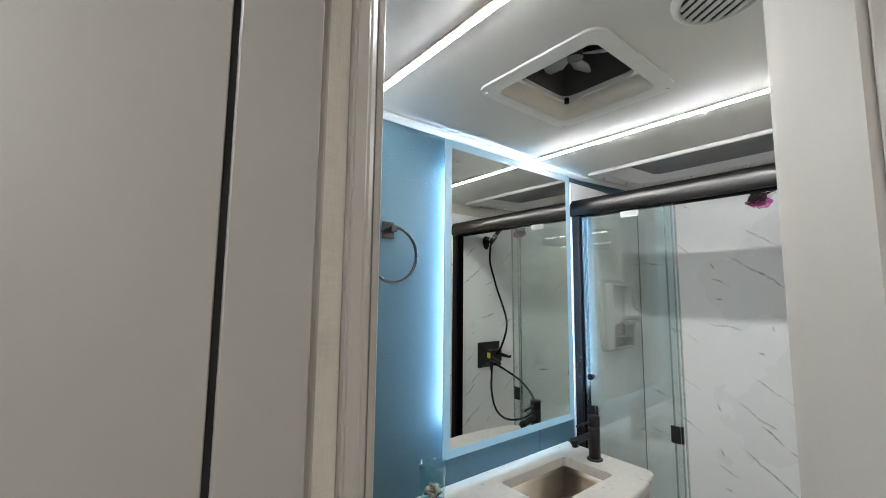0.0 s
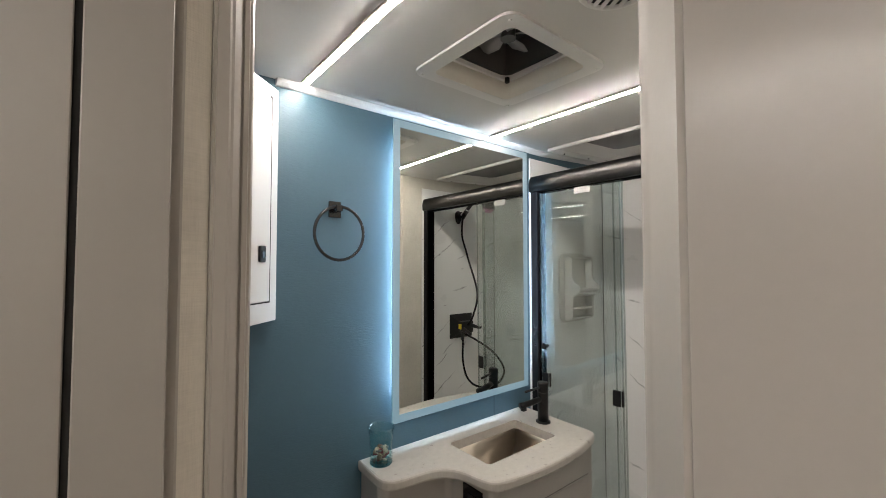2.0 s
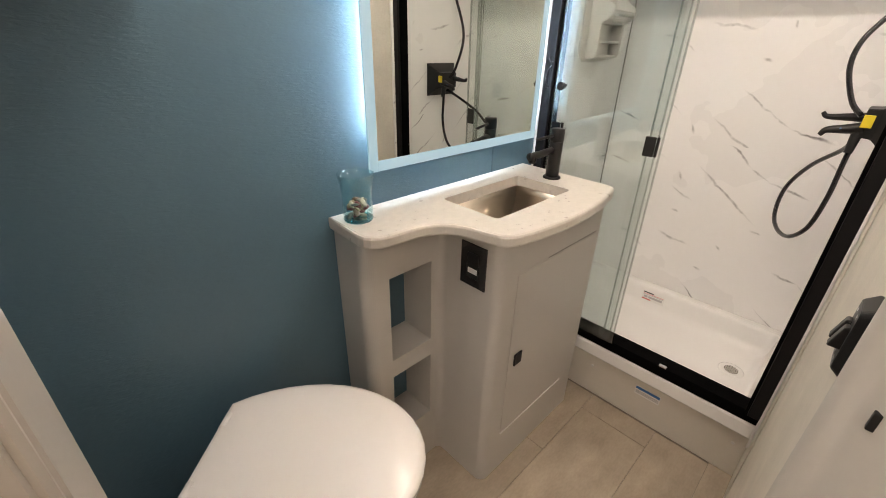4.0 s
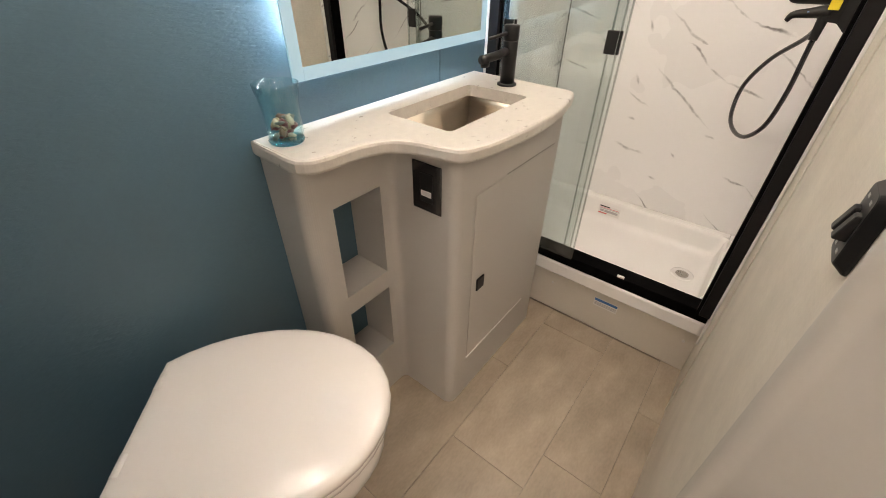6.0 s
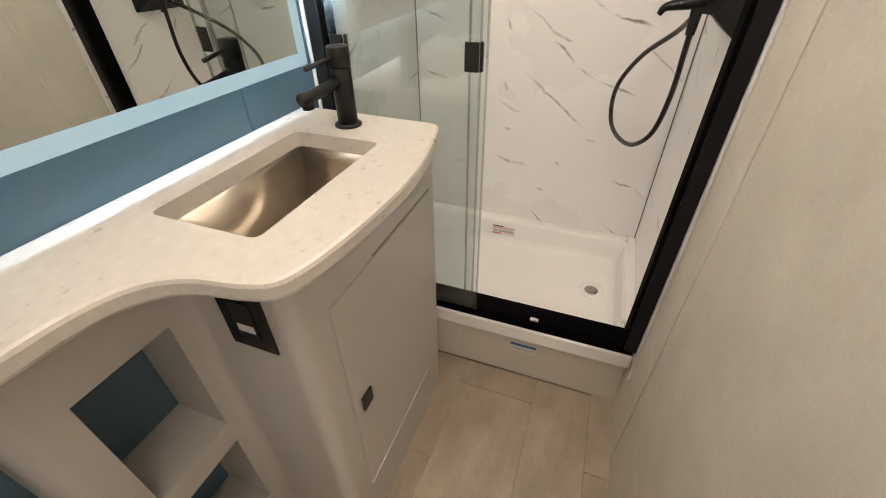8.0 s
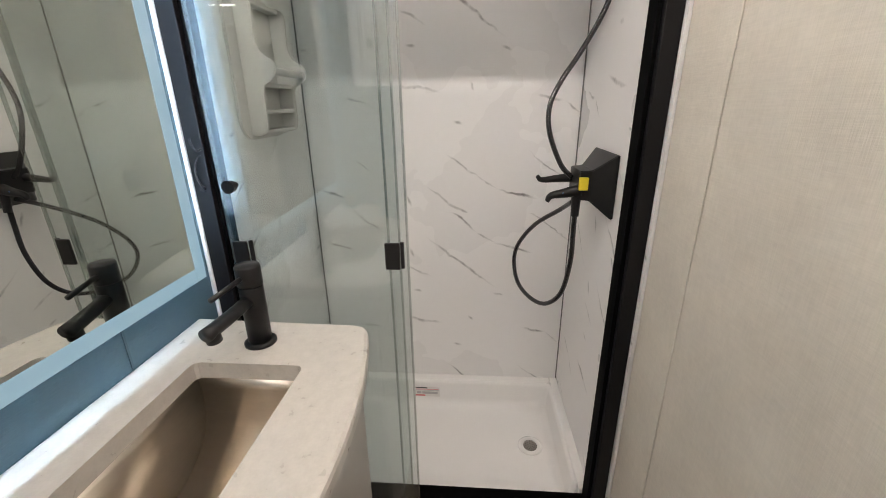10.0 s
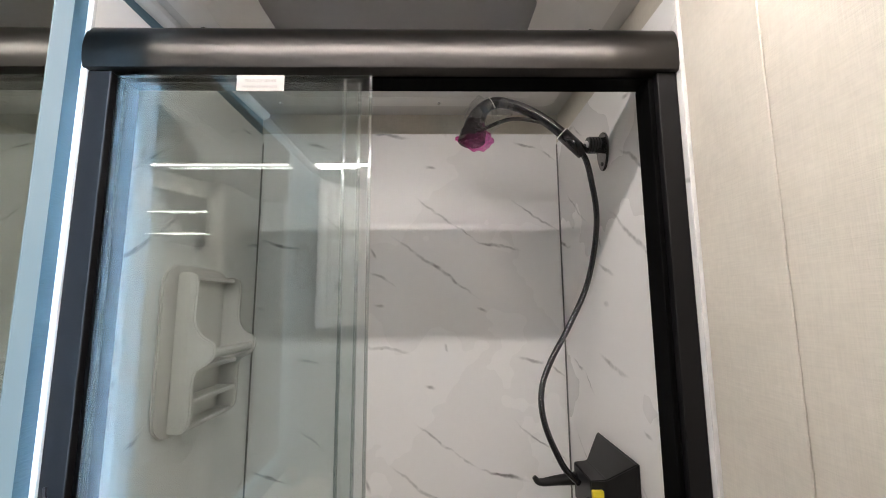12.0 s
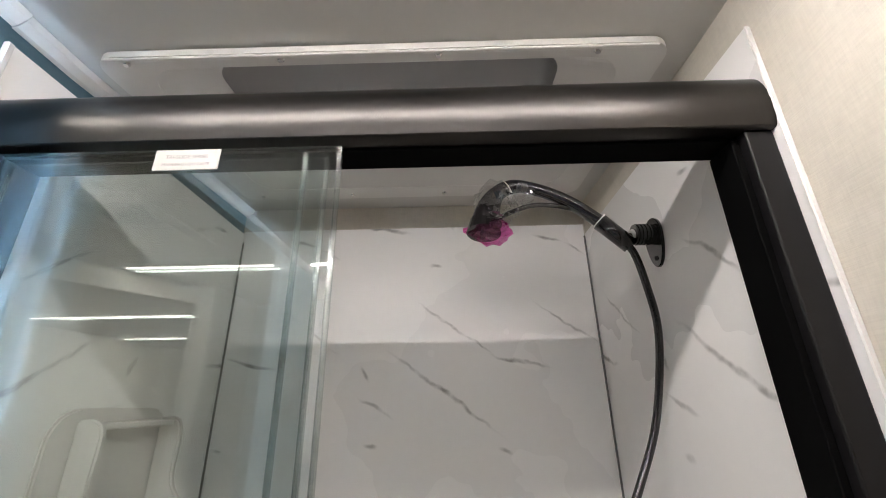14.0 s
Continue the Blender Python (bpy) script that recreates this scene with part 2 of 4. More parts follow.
REDPRINT = material("red_print", (0.62, 0.13, 0.14), 0.6, vary=0.05, bump=0)
BLUEPRINT = material("blue_print", (0.05, 0.17, 0.42), 0.6, vary=0.05, bump=0)
SKYPLASTIC = material("skylight_shade", (0.33, 0.325, 0.325), 0.5, vary=0.04, bump=0.03)
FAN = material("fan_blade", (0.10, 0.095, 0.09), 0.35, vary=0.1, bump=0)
GLASS = pane_glass("door_glass", (0.93, 0.96, 0.955), 0.085)
GASKET = pane_glass("clear_gasket", (0.78, 0.82, 0.80), 0.16, 0.15)
TUMBLER = pane_glass("aqua_glass", (0.85, 0.965, 0.975), 0.05)
PINK = pane_glass("pink_film", (0.95, 0.42, 0.76), 0.10, 0.06)
FILM = pane_glass("clear_film", (0.98, 0.98, 0.98), 0.13, 0.04)
LIGHT = glowing("led_strip", (1.0, 0.935, 0.865), LED)
FROST = glowing("frosted_glow", (0.40, 0.80, 1.0), GLOW, 0.18)
BACK = glowing("mirror_backlight", (0.60, 0.80, 1.0), BACKLIGHT)
MIRROR = bpy.data.materials.new("mirror_silver")
MIRROR.use_nodes = True
MIRROR.node_tree.nodes["Principled BSDF"].inputs["Base Color"].default_value = (0.74, 0.765, 0.73, 1)
MIRROR.node_tree.nodes["Principled BSDF"].inputs["Metallic"].default_value = 1.0
MIRROR.node_tree.nodes["Principled BSDF"].inputs["Roughness"].default_value = 0.0


# ---- mesh helpers ----
def mesh_object(name, bm, mat, parent=None, label="", smooth=False):
    bmesh.ops.recalc_face_normals(bm, faces=bm.faces)
    me = bpy.data.meshes.new(name)
    bm.to_mesh(me)
    bm.free()
    for p in me.polygons:
        p.use_smooth = smooth
    me.materials.append(mat)
    ob = new(name, me)
    if parent is not None:
        ob.parent = parent
    if label:
        ob["label"] = label
    return ob


def part(name, bm, mat, parent, label="", smooth=False):
    return mesh_object(name, bm, mat, parent, label, smooth)


def thing(name, place, label, category, group="", kind=""):
    ob = new(name)
    ob.matrix_basis = place if isinstance(place, Matrix) else Matrix.Translation(place)
    return tagged(ob, label, category, group, kind)


def box(x0, x1, y0, y1, z0, z1, bevel=0.0, segments=2, bm=None):
    b = bmesh.new()
    bmesh.ops.create_cube(b, size=1)
    bmesh.ops.scale(b, vec=(x1 - x0, y1 - y0, z1 - z0), verts=b.verts)
    bmesh.ops.translate(b, vec=((x0 + x1) / 2, (y0 + y1) / 2, (z0 + z1) / 2), verts=b.verts)
    if bevel:
        bmesh.ops.bevel(b, geom=b.edges[:], offset=bevel, segments=segments, affect="EDGES", profile=0.5)
    return join(bm, b)


def join(bm, b):
    if bm is None:
        return b
    me = bpy.data.meshes.new("tmp")
    b.to_mesh(me)
    b.free()
    bm.from_mesh(me)
    bpy.data.meshes.remove(me)
    return bm


def prism(points, z0, z1, bevel=0.0, bm=None, segments=2):
    """An upright block over a plan outline."""
    b = bmesh.new()
    low = [b.verts.new((x, y, z0)) for x, y in points]
    face = b.faces.new(low)
    up = bmesh.ops.extrude_face_region(b, geom=[face])
    bmesh.ops.translate(b, vec=(0, 0, z1 - z0), verts=[v for v in up["geom"] if isinstance(v, bmesh.types.BMVert)])
    if bevel:
        bmesh.ops.bevel(b, geom=b.edges[:], offset=bevel, segments=segments, affect="EDGES")
    return join(bm, b)


def cyl(p, q, r0, r1=None, n=24, bm=None, caps=True):
    b = bmesh.new()
    p, q = Vector(p), Vector(q)
    bmesh.ops.create_cone(b, cap_ends=caps, segments=n, radius1=r0, radius2=r0 if r1 is None else r1, depth=(q - p).length)
    m = Matrix.Translation((p + q) / 2) @ (q - p).to_track_quat("Z", "Y").to_matrix().to_4x4()
    bmesh.ops.transform(b, matrix=m, verts=b.verts)
    return join(bm, b)


def lathe(profile, n=32, bm=None, caps=True):
    """Turns (radius, height) pairs about z."""
    b = bmesh.new()
    rings = [[b.verts.new((r * math.cos(2 * math.pi * k / n), r * math.sin(2 * math.pi * k / n), z)) for k in range(n)] for r, z in profile]
    for a, c in zip(rings, rings[1:]):
        for k in range(n):
            b.faces.new((a[k], a[(k + 1) % n], c[(k + 1) % n], c[k]))
    if caps and profile[0][0] > 1e-5:
        b.faces.new(rings[0])
    if caps and profile[-1][0] > 1e-5:
        b.faces.new(rings[-1])
    bmesh.ops.remove_doubles(b, verts=b.verts, dist=1e-6)
    return join(bm, b)


def spline(points, n=10):
    """A smooth run through the points (Catmull-Rom)."""
    p = [Vector(v) for v in points]
    p = [p[0] * 2 - p[1]] + p + [p[-1] * 2 - p[-2]]
    out = []
    for i in range(1, len(p) - 2):
        for k in range(n):
            t = k / n
            a, b, c, d = p[i - 1:i + 3]
            out.append(0.5 * ((2 * b) + (c - a) * t + (2 * a - 5 * b + 4 * c - d) * t * t + (3 * b - a - 3 * c + d) * t ** 3))
    return out + [p[-2]]


def tube(points, radius, n=12, bm=None, flat=1.0):
    """A round rod along points; radius is a number or a function of 0..1."""
    b = bmesh.new()
    rings, up = [], Vector((0.13, 0.31, 0.94))
    for i, p in enumerate(points):
        d = (points[min(i + 1, len(points) - 1)] - points[max(i - 1, 0)]).normalized()
        s = d.cross(up)
        s = s.normalized() if s.length > 1e-4 else d.orthogonal().normalized()
        u = s.cross(d).normalized()
        up = u
        r = radius(i / (len(points) - 1)) if callable(radius) else radius
        rings.append([b.verts.new(p + s * (r * math.cos(2 * math.pi * k / n)) + u * (r * flat * math.sin(2 * math.pi * k / n))) for k in range(n)])
    for a, c in zip(rings, rings[1:]):
        for k in range(n):
            b.faces.new((a[k], a[(k + 1) % n], c[(k + 1) % n], c[k]))
    b.faces.new(rings[0])
    b.faces.new(rings[-1])
    return join(bm, b)


def rounded(x0, x1, y0, y1, r, n=6):
    """A plan rectangle with rounded corners."""
    out = []
    for cx, cy, a in ((x1 - r, y1 - r, 0), (x0 + r, y1 - r, 90), (x0 + r, y0 + r, 180), (x1 - r, y0 + r, 270)):
        for k in range(n + 1):
            w = radians(a + 90 * k / n)
            out.append((cx + r * math.cos(w), cy + r * math.sin(w)))
    return out


def ring_slab(outer, inner, z0, z1, bm=None):
    """A flat slab between two outlines of the same number of corners."""
    b = bmesh.new()
    n = len(outer)
    v = [[b.verts.new((x, y, z)) for x, y in o] for o, z in ((outer, z0), (inner, z0), (inner, z1), (outer, z1))]
    for a, c in ((0, 1), (1, 2), (2, 3), (3, 0)):
        for k in range(n):
            b.faces.new((v[a][k], v[a][(k + 1) % n], v[c][(k + 1) % n], v[c][k]))
    return join(bm, b)


def structure(name, bm, mat, label="", smooth=False, category=""):
    return tagged(mesh_object(name, bm, mat, smooth=smooth), label, category, kind="structure")


# ---- the shell ----
Z_TOP = 2.12
structure("wall_north", box(LEFT_X - 0.06, 1.516, WALL_Y, 1.02, 0, Z_TOP), BLUE, "deep teal-blue embossed vinyl wall panel", category="wall")
seam = structure("trim_seam", box(1.290, 1.294, WALL_Y - 0.0015, WALL_Y + 0.001, 0, 1.99), material("blue_seam", (0.05, 0.10, 0.135), 0.4), "thin vertical joint in the blue wall panel", category="trim")
structure("wall_west", box(LEFT_X - 0.06, LEFT_X, 0.405, WALL_Y, 0, Z_TOP), BLUE, "blue vinyl wall behind the toilet", category="wall")
structure("wall_south_east", box(0.70, BACK_X + 0.06, 0.03, RIGHT_Y, 0, Z_TOP), LINEN, "beige linen-textured wall panel", category="wall")
structure("wall_shower_back", box(BACK_X, BACK_X + 0.06, RIGHT_Y, 1.02, 0, Z_TOP), LINEN, "beige wall behind the shower", category="wall")
structure("wall_shower_north", box(1.516, BACK_X, SHOWER_Y, 1.02, 0, Z_TOP), BLUE, "blue wall strip above the shower panels", category="wall")
structure("wall_south_west", prism([(LEFT_X - 2.08, 0.306), (0.159, 0.312), (0.228, 0.334), (0.228, 0.405), (LEFT_X - 2.08, 0.405)], 0, Z_TOP), TRIM, "taupe wall beside the doorway", category="wall")

# ceiling: a slab that rises gently towards the shower, cut open for the fan and the skylight
FAN_HOLE = (0.742, 1.032, 0.370, 0.648)
SKY_HOLE = (1.592, 1.985, 0.17, 0.86)


def ceiling_mesh():
    xs = sorted({-2.3, 1.6, FAN_HOLE[0], FAN_HOLE[1], SKY_HOLE[0], SKY_HOLE[1], BACK_X + 0.06})
    ys = sorted({-1.2, FAN_HOLE[2], FAN_HOLE[3], SKY_HOLE[2], SKY_HOLE[3], 1.02})
    b = bmesh.new()
    for x0, x1 in zip(xs, xs[1:]):
        for y0, y1 in zip(ys, ys[1:]):
            cx, cy = (x0 + x1) / 2, (y0 + y1) / 2
            if any(h[0] < cx < h[1] and h[2] < cy < h[3] for h in (FAN_HOLE, SKY_HOLE)):
                continue
            v = [b.verts.new((x, y, ceil_z(x) + dz)) for dz in (0, 0.05) for x, y in ((x0, y0), (x1, y0), (x1, y1), (x0, y1))]
            for f in ((0, 1, 2, 3), (4, 5, 6, 7), (0, 1, 5, 4), (1, 2, 6, 5), (2, 3, 7, 6), (3, 0, 4, 7)):
                b.faces.new([v[i] for i in f])
    bmesh.ops.remove_doubles(b, verts=b.verts, dist=1e-5)
    return b


structure("ceiling", ceiling_mesh(), CEIL, "smooth off-white ceiling panel", category="ceiling")
structure("roof", box(-2.3, BACK_X + 0.06, -1.2, 1.02, 2.30, 2.33), WHITE, "roof above the ceiling", category="roof")


def crown(name, x0, x1, y, side):
    b = bmesh.new()
    pts = [(0, 0), (0.020, 0), (0.016, -0.008), (0.006, -0.016), (0, -0.018)]
    rings = [[b.verts.new((x, y - side * px, ceil_z(x) - 0.0015 + pz)) for px, pz in pts] for x in (x0, x1)]
    for k in range(len(pts)):
        b.faces.new((rings[0][k], rings[0][(k + 1) % 5], rings[1][(k + 1) % 5], rings[1][k]))
    b.faces.new(rings[0])
    b.faces.new(rings[1])
    return structure(name, b, WHITE, "white cove trim between wall and ceiling", category="trim")


crown("trim_cove_north", 0.44, 1.516, WALL_Y - 0.001, 1)
crown("trim_cove_shower", 1.518, 1.60, SHOWER_Y - 0.001, 1)
crown("trim_cove_shower", 1.60, BACK_X - 0.001, SHOWER_Y - 0.001, 1)

# hallway shell
structure("wall_hall_west", box(-2.30, -2.24, -1.2, 0.405, 0, Z_TOP), HALL, "taupe hallway end wall", category="wall")
structure("wall_hall_south", box(-2.30, 2.18, -1.26, -1.20, 0, Z_TOP), LINEN, "beige hallway wall", category="wall")
structure("wall_hall_east", box(2.12, 2.18, -1.2, 0.03, 0, Z_TOP), LINEN, "beige hallway wall far off", category="wall")
for x0, x1, name in ((-2.24, 0.0745, "wide"), (0.0805, 0.1500, "narrow")):
    structure("wall_panel_hall", box(x0, x1, 0.2985, 0.3045, 0.0, 1.96, 0.0012, 1), HALL, "flat taupe laminate hallway panel with a dark joint", category="wall panel")
structure("trim_joint", box(0.0742, 0.0808, 0.3035, 0.3065, 0.0, 1.96), GAP, "black vertical joint between hallway panels", category="trim")
structure("trim_linen_strip", prism([(0.1605, 0.3125), (0.1865, 0.3190), (0.186, 0.332), (0.1605, 0.330)], 0, 1.965, 0.001), LINEN, "strip of linen wall covering beside the door casing", category="trim")
structure("floor", box(-2.3, BACK_X + 0.06, -1.26, 1.02, -0.06, -0.004), GROUT, "stone-look vinyl floor", category="floor")

# ---- doorway, set across the corner ----
L, R = Vector((0.232, 0.333)), Vector((0.690, 0.078))
AX = (R - L).normalized()
NX = Vector((AX.y, -AX.x))
NX = -NX if NX.y > 0 else NX  # towards the hallway


def plan(s, d):
    """A plan place: s along the doorway from its left jamb, d towards the hallway."""
    p = L + AX * s + NX * d
    return (p.x, p.y)


W = (R - L).length
door_case = structure("door_1", prism([(0.1875, 0.3095), (0.206, 0.3115), (0.2175, 0.319), (0.2175, 0.345), (0.1875, 0.340)], 0, 1.95, 0.003), TRIM, "taupe door casing set across the corner", category="door frame")
# left jamb takes the darker trim colour to stand for the shadow on it
part("jamb", prism([(0.2185, 0.324), (0.229, 0.3255), (0.2345, 0.333), (0.2350, 0.400), (0.226, 0.410), (0.2185, 0.36)], 0, 1.95, 0.0025), TRIM, door_case)
jb = part("jamb", prism([(0.730, 0.0795), (0.722, 0.0855), (0.712, 0.089), (0.703, 0.0892), (0.696, 0.0865), (0.691, 0.081), (0.687, 0.0735), (0.683, 0.0665), (0.574, -0.0085), (0.580, -0.018), (0.640, -0.018), (0.720, 0.040)], 0, 1.95), JAMBPAINT, door_case, smooth=True)
es = jb.modifiers.new("split", "EDGE_SPLIT")
es.split_angle = radians(32)
part("lintel", prism([plan(-0.03, -0.02), plan(W + 0.03, -0.02), plan(W + 0.03, 0.075), plan(-0.03, 0.075)], 1.918, 1.985, 0.003), TRIM, door_case)
structure("wall_above_door", prism([plan(-0.02, -0.01), plan(W + 0.02, -0.01), plan(W + 0.02, 0.05), plan(-0.02, 0.05)], 1.986, Z_TOP), HALL, "taupe wall piece above the doorway", category="wall")
strike = thing("strike_plate", (0.6765, 0.0622, 1.000), "black door strike plate on the jamb", "strike plate")
part("plate", box(-0.003, 0.003, -0.003, 0.003, -0.009, 0.009, 0.001), BLACK, strike)

# the door, swung back into the hallway
DOOR_TURN = math.degrees(math.atan2(-1.0, 0.06))
door = thing("bathroom_door", pose(0.598, -0.016, 0.0, 0, 0, DOOR_TURN), "open flat taupe bathroom door", "door")
part("leaf", box(0.0, 0.50, -0.028, 0.0, 0.012, 1.885, 0.002), DOORPAINT, door)
for z in (0.25, 1.0, 1.72):
    part("hinge", cyl((0.004, 0.005, z - 0.05), (0.004, 0.005, z + 0.05), 0.005, n=12), BLACK, door)
handle = part("door_handle", cyl((0.44, 0.0, 0.98), (0.44, -0.06, 0.98), 0.024, 0.028), BLACK, door, "round black door knob")
hook = thing("robe_hook", pose(0.598, -0.016, 1.866, 0, 0, DOOR_TURN), "black curved robe hook on the open door", "hook")
b = tube(spline([(0.016, -0.0305, -0.004), (0.016, -0.037, -0.018), (0.014, -0.048, -0.023), (0.011, -0.060, -0.015), (0.009, -0.064, 0.0)]), 0.0042)
part("hook_arm", b, GLOSSBLACK, hook)
part("base_plate", box(0.007, 0.025, -0.032, -0.0285, -0.015, 0.004, 0.002), GLOSSBLACK, hook)



# ---- ceiling fixtures ----
def led_strip(x, y0, y1, label):
    z = ceil_z(x)
    t = thing("led_strip", (x, (y0 + y1) / 2, z), label, "led light", "ceiling light strips")
    h = (y1 - y0) / 2
    for a, c in ((-0.0125, -0.0070), (0.0070, 0.0125)):
        part("channel", box(a, c, -h, h, -0.0062, -0.0006, 0.001, 1), CREAM, t)
    part("diffuser", box(-0.0065, 0.0065, -h + 0.003, h - 0.003, -0.0090, -0.0040, 0.0020, 2), LIGHT, t, "glowing warm white diffuser")


led_strip(0.511, 0.24, 0.922, "glowing warm white strip light across the ceiling")
led_strip(1.262, 0.081, 0.934, "glowing warm white strip light across the ceiling")
led_strip(1.262, -1.15, 0.026, "glowing strip light on the hallway ceiling")
for lx in (-0.38, -1.27):
    led_strip(lx, -1.15, 0.28, "glowing strip light on the hallway ceiling")

fan = thing("roof_fan", (0.887, 0.509, ceil_z(0.887)), "white roof vent fan with a dark propeller", "roof fan")
part("flange", ring_slab(rounded(-0.185, 0.185, -0.172, 0.172, 0.035), rounded(-0.142, 0.142, -0.136, 0.136, 0.02), -0.007, -0.001), PLASTIC, fan)
b = bmesh.new()
o, i = rounded(-0.142, 0.142, -0.136, 0.136, 0.02), rounded(-0.122, 0.122, -0.116, 0.116, 0.03)
for (pa, za), (pb, zb) in (((o, -0.006), (i, 0.036)),):
    va, vb = [b.verts.new((x, y, za)) for x, y in pa], [b.verts.new((x, y, zb)) for x, y in pb]
    for k in range(len(va)):
        b.faces.new((va[k], va[(k + 1) % len(va)], vb[(k + 1) % len(va)], vb[k]))
garnish = part("garnish", b, CREAM, fan, smooth=True)
sol = garnish.modifiers.new("thick", "SOLIDIFY")
sol.thickness, sol.offset = 0.003, 1
part("inner_frame", ring_slab(rounded(-0.128, 0.128, -0.122, 0.122, 0.03), rounded(-0.114, 0.114, -0.108, 0.108, 0.035), 0.034, 0.046), PLASTIC, fan)
part("hood", box(-0.13, 0.13, -0.125, 0.125, 0.15, 0.16), BLACK, fan)
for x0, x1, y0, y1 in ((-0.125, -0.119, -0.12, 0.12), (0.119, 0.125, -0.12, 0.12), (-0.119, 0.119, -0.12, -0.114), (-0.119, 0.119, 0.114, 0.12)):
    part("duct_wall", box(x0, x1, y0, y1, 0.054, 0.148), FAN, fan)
for k in range(5):
    a = radians(72 * k + 20)
    b = bmesh.new()
    pts = []
    for r, w, lift in ((0.018, 0.008, 0.004), (0.05, 0.024, 0.010), (0.088, 0.022, 0.010), (0.094, 0.010, 0.006)):
        pts.append((r, w, lift))
    top = []
    for r, w, lift in pts:
        row = []
        for s in (-1, 1):
            row.append(b.verts.new((r * math.cos(a) - s * w * math.sin(a), r * math.sin(a) + s * w * math.cos(a), 0.088 + s * lift)))
        top.append(row)
    for p, q in zip(top, top[1:]):
        b.faces.new((p[0], p[1], q[1], q[0]))
    bl = part("blade", b, SKYPLASTIC, fan, smooth=True)
    s = bl.modifiers.new("thick", "SOLIDIFY")
    s.thickness = 0.002
part("hub", cyl((0, 0, 0.075), (0, 0, 0.12), 0.02), FAN, fan)
part("knob", cyl((0.100, 0.094, 0.022), (0.100, 0.094, 0.036), 0.007), BLACK, fan)
for sx, sy in ((-0.165, -0.152), (0.165, -0.152), (-0.165, 0.152), (0.165, 0.152)):
    part("screw", cyl((sx, sy, -0.014), (sx, sy, -0.011), 0.004, n=12), PLASTIC, fan)

vent = thing("air_register", (0.799, 0.167, ceil_z(0.799)), "round white ceiling air register with slats", "air vent")
part("rim", lathe([(0.060, -0.010), (0.064, -0.014), (0.072, -0.008), (0.076, -0.001), (0.060, -0.001), (0.060, -0.010)], 40, caps=False), PLASTIC, vent, smooth=True)
part("throat", cyl((0, 0, -0.006), (0, 0, -0.002), 0.061), BLACK, vent)
for k in range(-3, 4):
    w = math.sqrt(max(0.0, 0.059 ** 2 - (k * 0.016) ** 2))
    b = box(-w, w, -0.0035, 0.0035, -0.0015, 0.0015)
    bmesh.ops.transform(b, matrix=pose(0, k * 0.016, -0.011, 25), verts=b.verts)
    bmesh.ops.rotate(b, cent=(0, 0, 0), matrix=Matrix.Rotation(radians(60), 3, "Z"), verts=b.verts)
    part("slat", b, PLASTIC, vent)

# skylight over the shower
SX, SY = (SKY_HOLE[0] + SKY_HOLE[1]) / 2, (SKY_HOLE[2] + SKY_HOLE[3]) / 2
TILT_Y = -math.degrees(math.atan(0.055))
sky = thing("shower_skylight", pose(SX, SY, ceil_z(SX), 0, TILT_Y, 0), "white framed skylight with a grey dome over the shower", "skylight")
hx, hy = (SKY_HOLE[1] - SKY_HOLE[0]) / 2, (SKY_HOLE[3] - SKY_HOLE[2]) / 2
part("flange", ring_slab(rounded(-hx - 0.020, hx + 0.05, -hy - 0.05, hy + 0.05, 0.03), rounded(-hx + 0.004, hx - 0.004, -hy + 0.004, hy - 0.004, 0.05), -0.011, -0.0012), PLASTIC, sky)
b = bmesh.new()
o, i = rounded(-hx + 0.004, hx - 0.004, -hy + 0.004, hy - 0.004, 0.05), rounded(-hx + 0.014, hx - 0.06, -hy + 0.087, hy - 0.095, 0.04)
va, vb = [b.verts.new((x, y, -0.010)) for x, y in o], [b.verts.new((x, y, 0.010)) for x, y in i]
for k in range(len(va)):
    b.faces.new((va[k], va[(k + 1) % len(va)], vb[(k + 1) % len(va)], vb[k]))
sl = part("sloping_collar", b, PLASTIC, sky)
s = sl.modifiers.new("thick", "SOLIDIFY")
s.thickness, s.offset = 0.003, 1
part("bead", box(-hx - 0.0195, -hx - 0.0135, -hy - 0.03, hy + 0.03, -0.0150, -0.0112, 0.0015, 2), PLASTIC, sky)
b = bmesh.new()
rings = []
for f, z in ((1.0, 0.009), (0.985, 0.03), (0.93, 0.055), (0.6, 0.075), (0.25, 0.08)):
    rings.append([b.verts.new((x * f, y * f, z)) for x, y in i])
for p, q in zip(rings, rings[1:]):
    for k in range(len(p)):
        b.faces.new((p[k], p[(k + 1) % len(p)], q[(k + 1) % len(p)], q[k]))
b.faces.new(rings[-1])
dome = part("dome", b, SKYPLASTIC, sky, "grey translucent inner dome", smooth=True)
for yy in (-0.297, -0.080, 0.137, 0.352):
    for xx in (-hx - 0.008, hx + 0.03):
        part("screw", cyl((xx, yy, -0.0145), (xx, yy, -0.0105), 0.0035, 0.006, 14), CHROME, sky)
for xx in (-0.1, 0.1):
    for yy in (-hy - 0.03, hy + 0.03):
        part("screw", cyl((xx, yy, -0.0145), (xx, yy, -0.0105), 0.0035, 0.006, 14), CHROME, sky)

# ---- vanity ----
vanity = thing("vanity_cabinet", (1.1, 0.75, 0), "grey painted bathroom vanity with open niches and one door", "vanity cabinet")
o = Vector((1.1, 0.75))


def loc(points):
    return [(x - o.x, y - o.y) for x, y in points]


VZ = COUNTER - 0.026
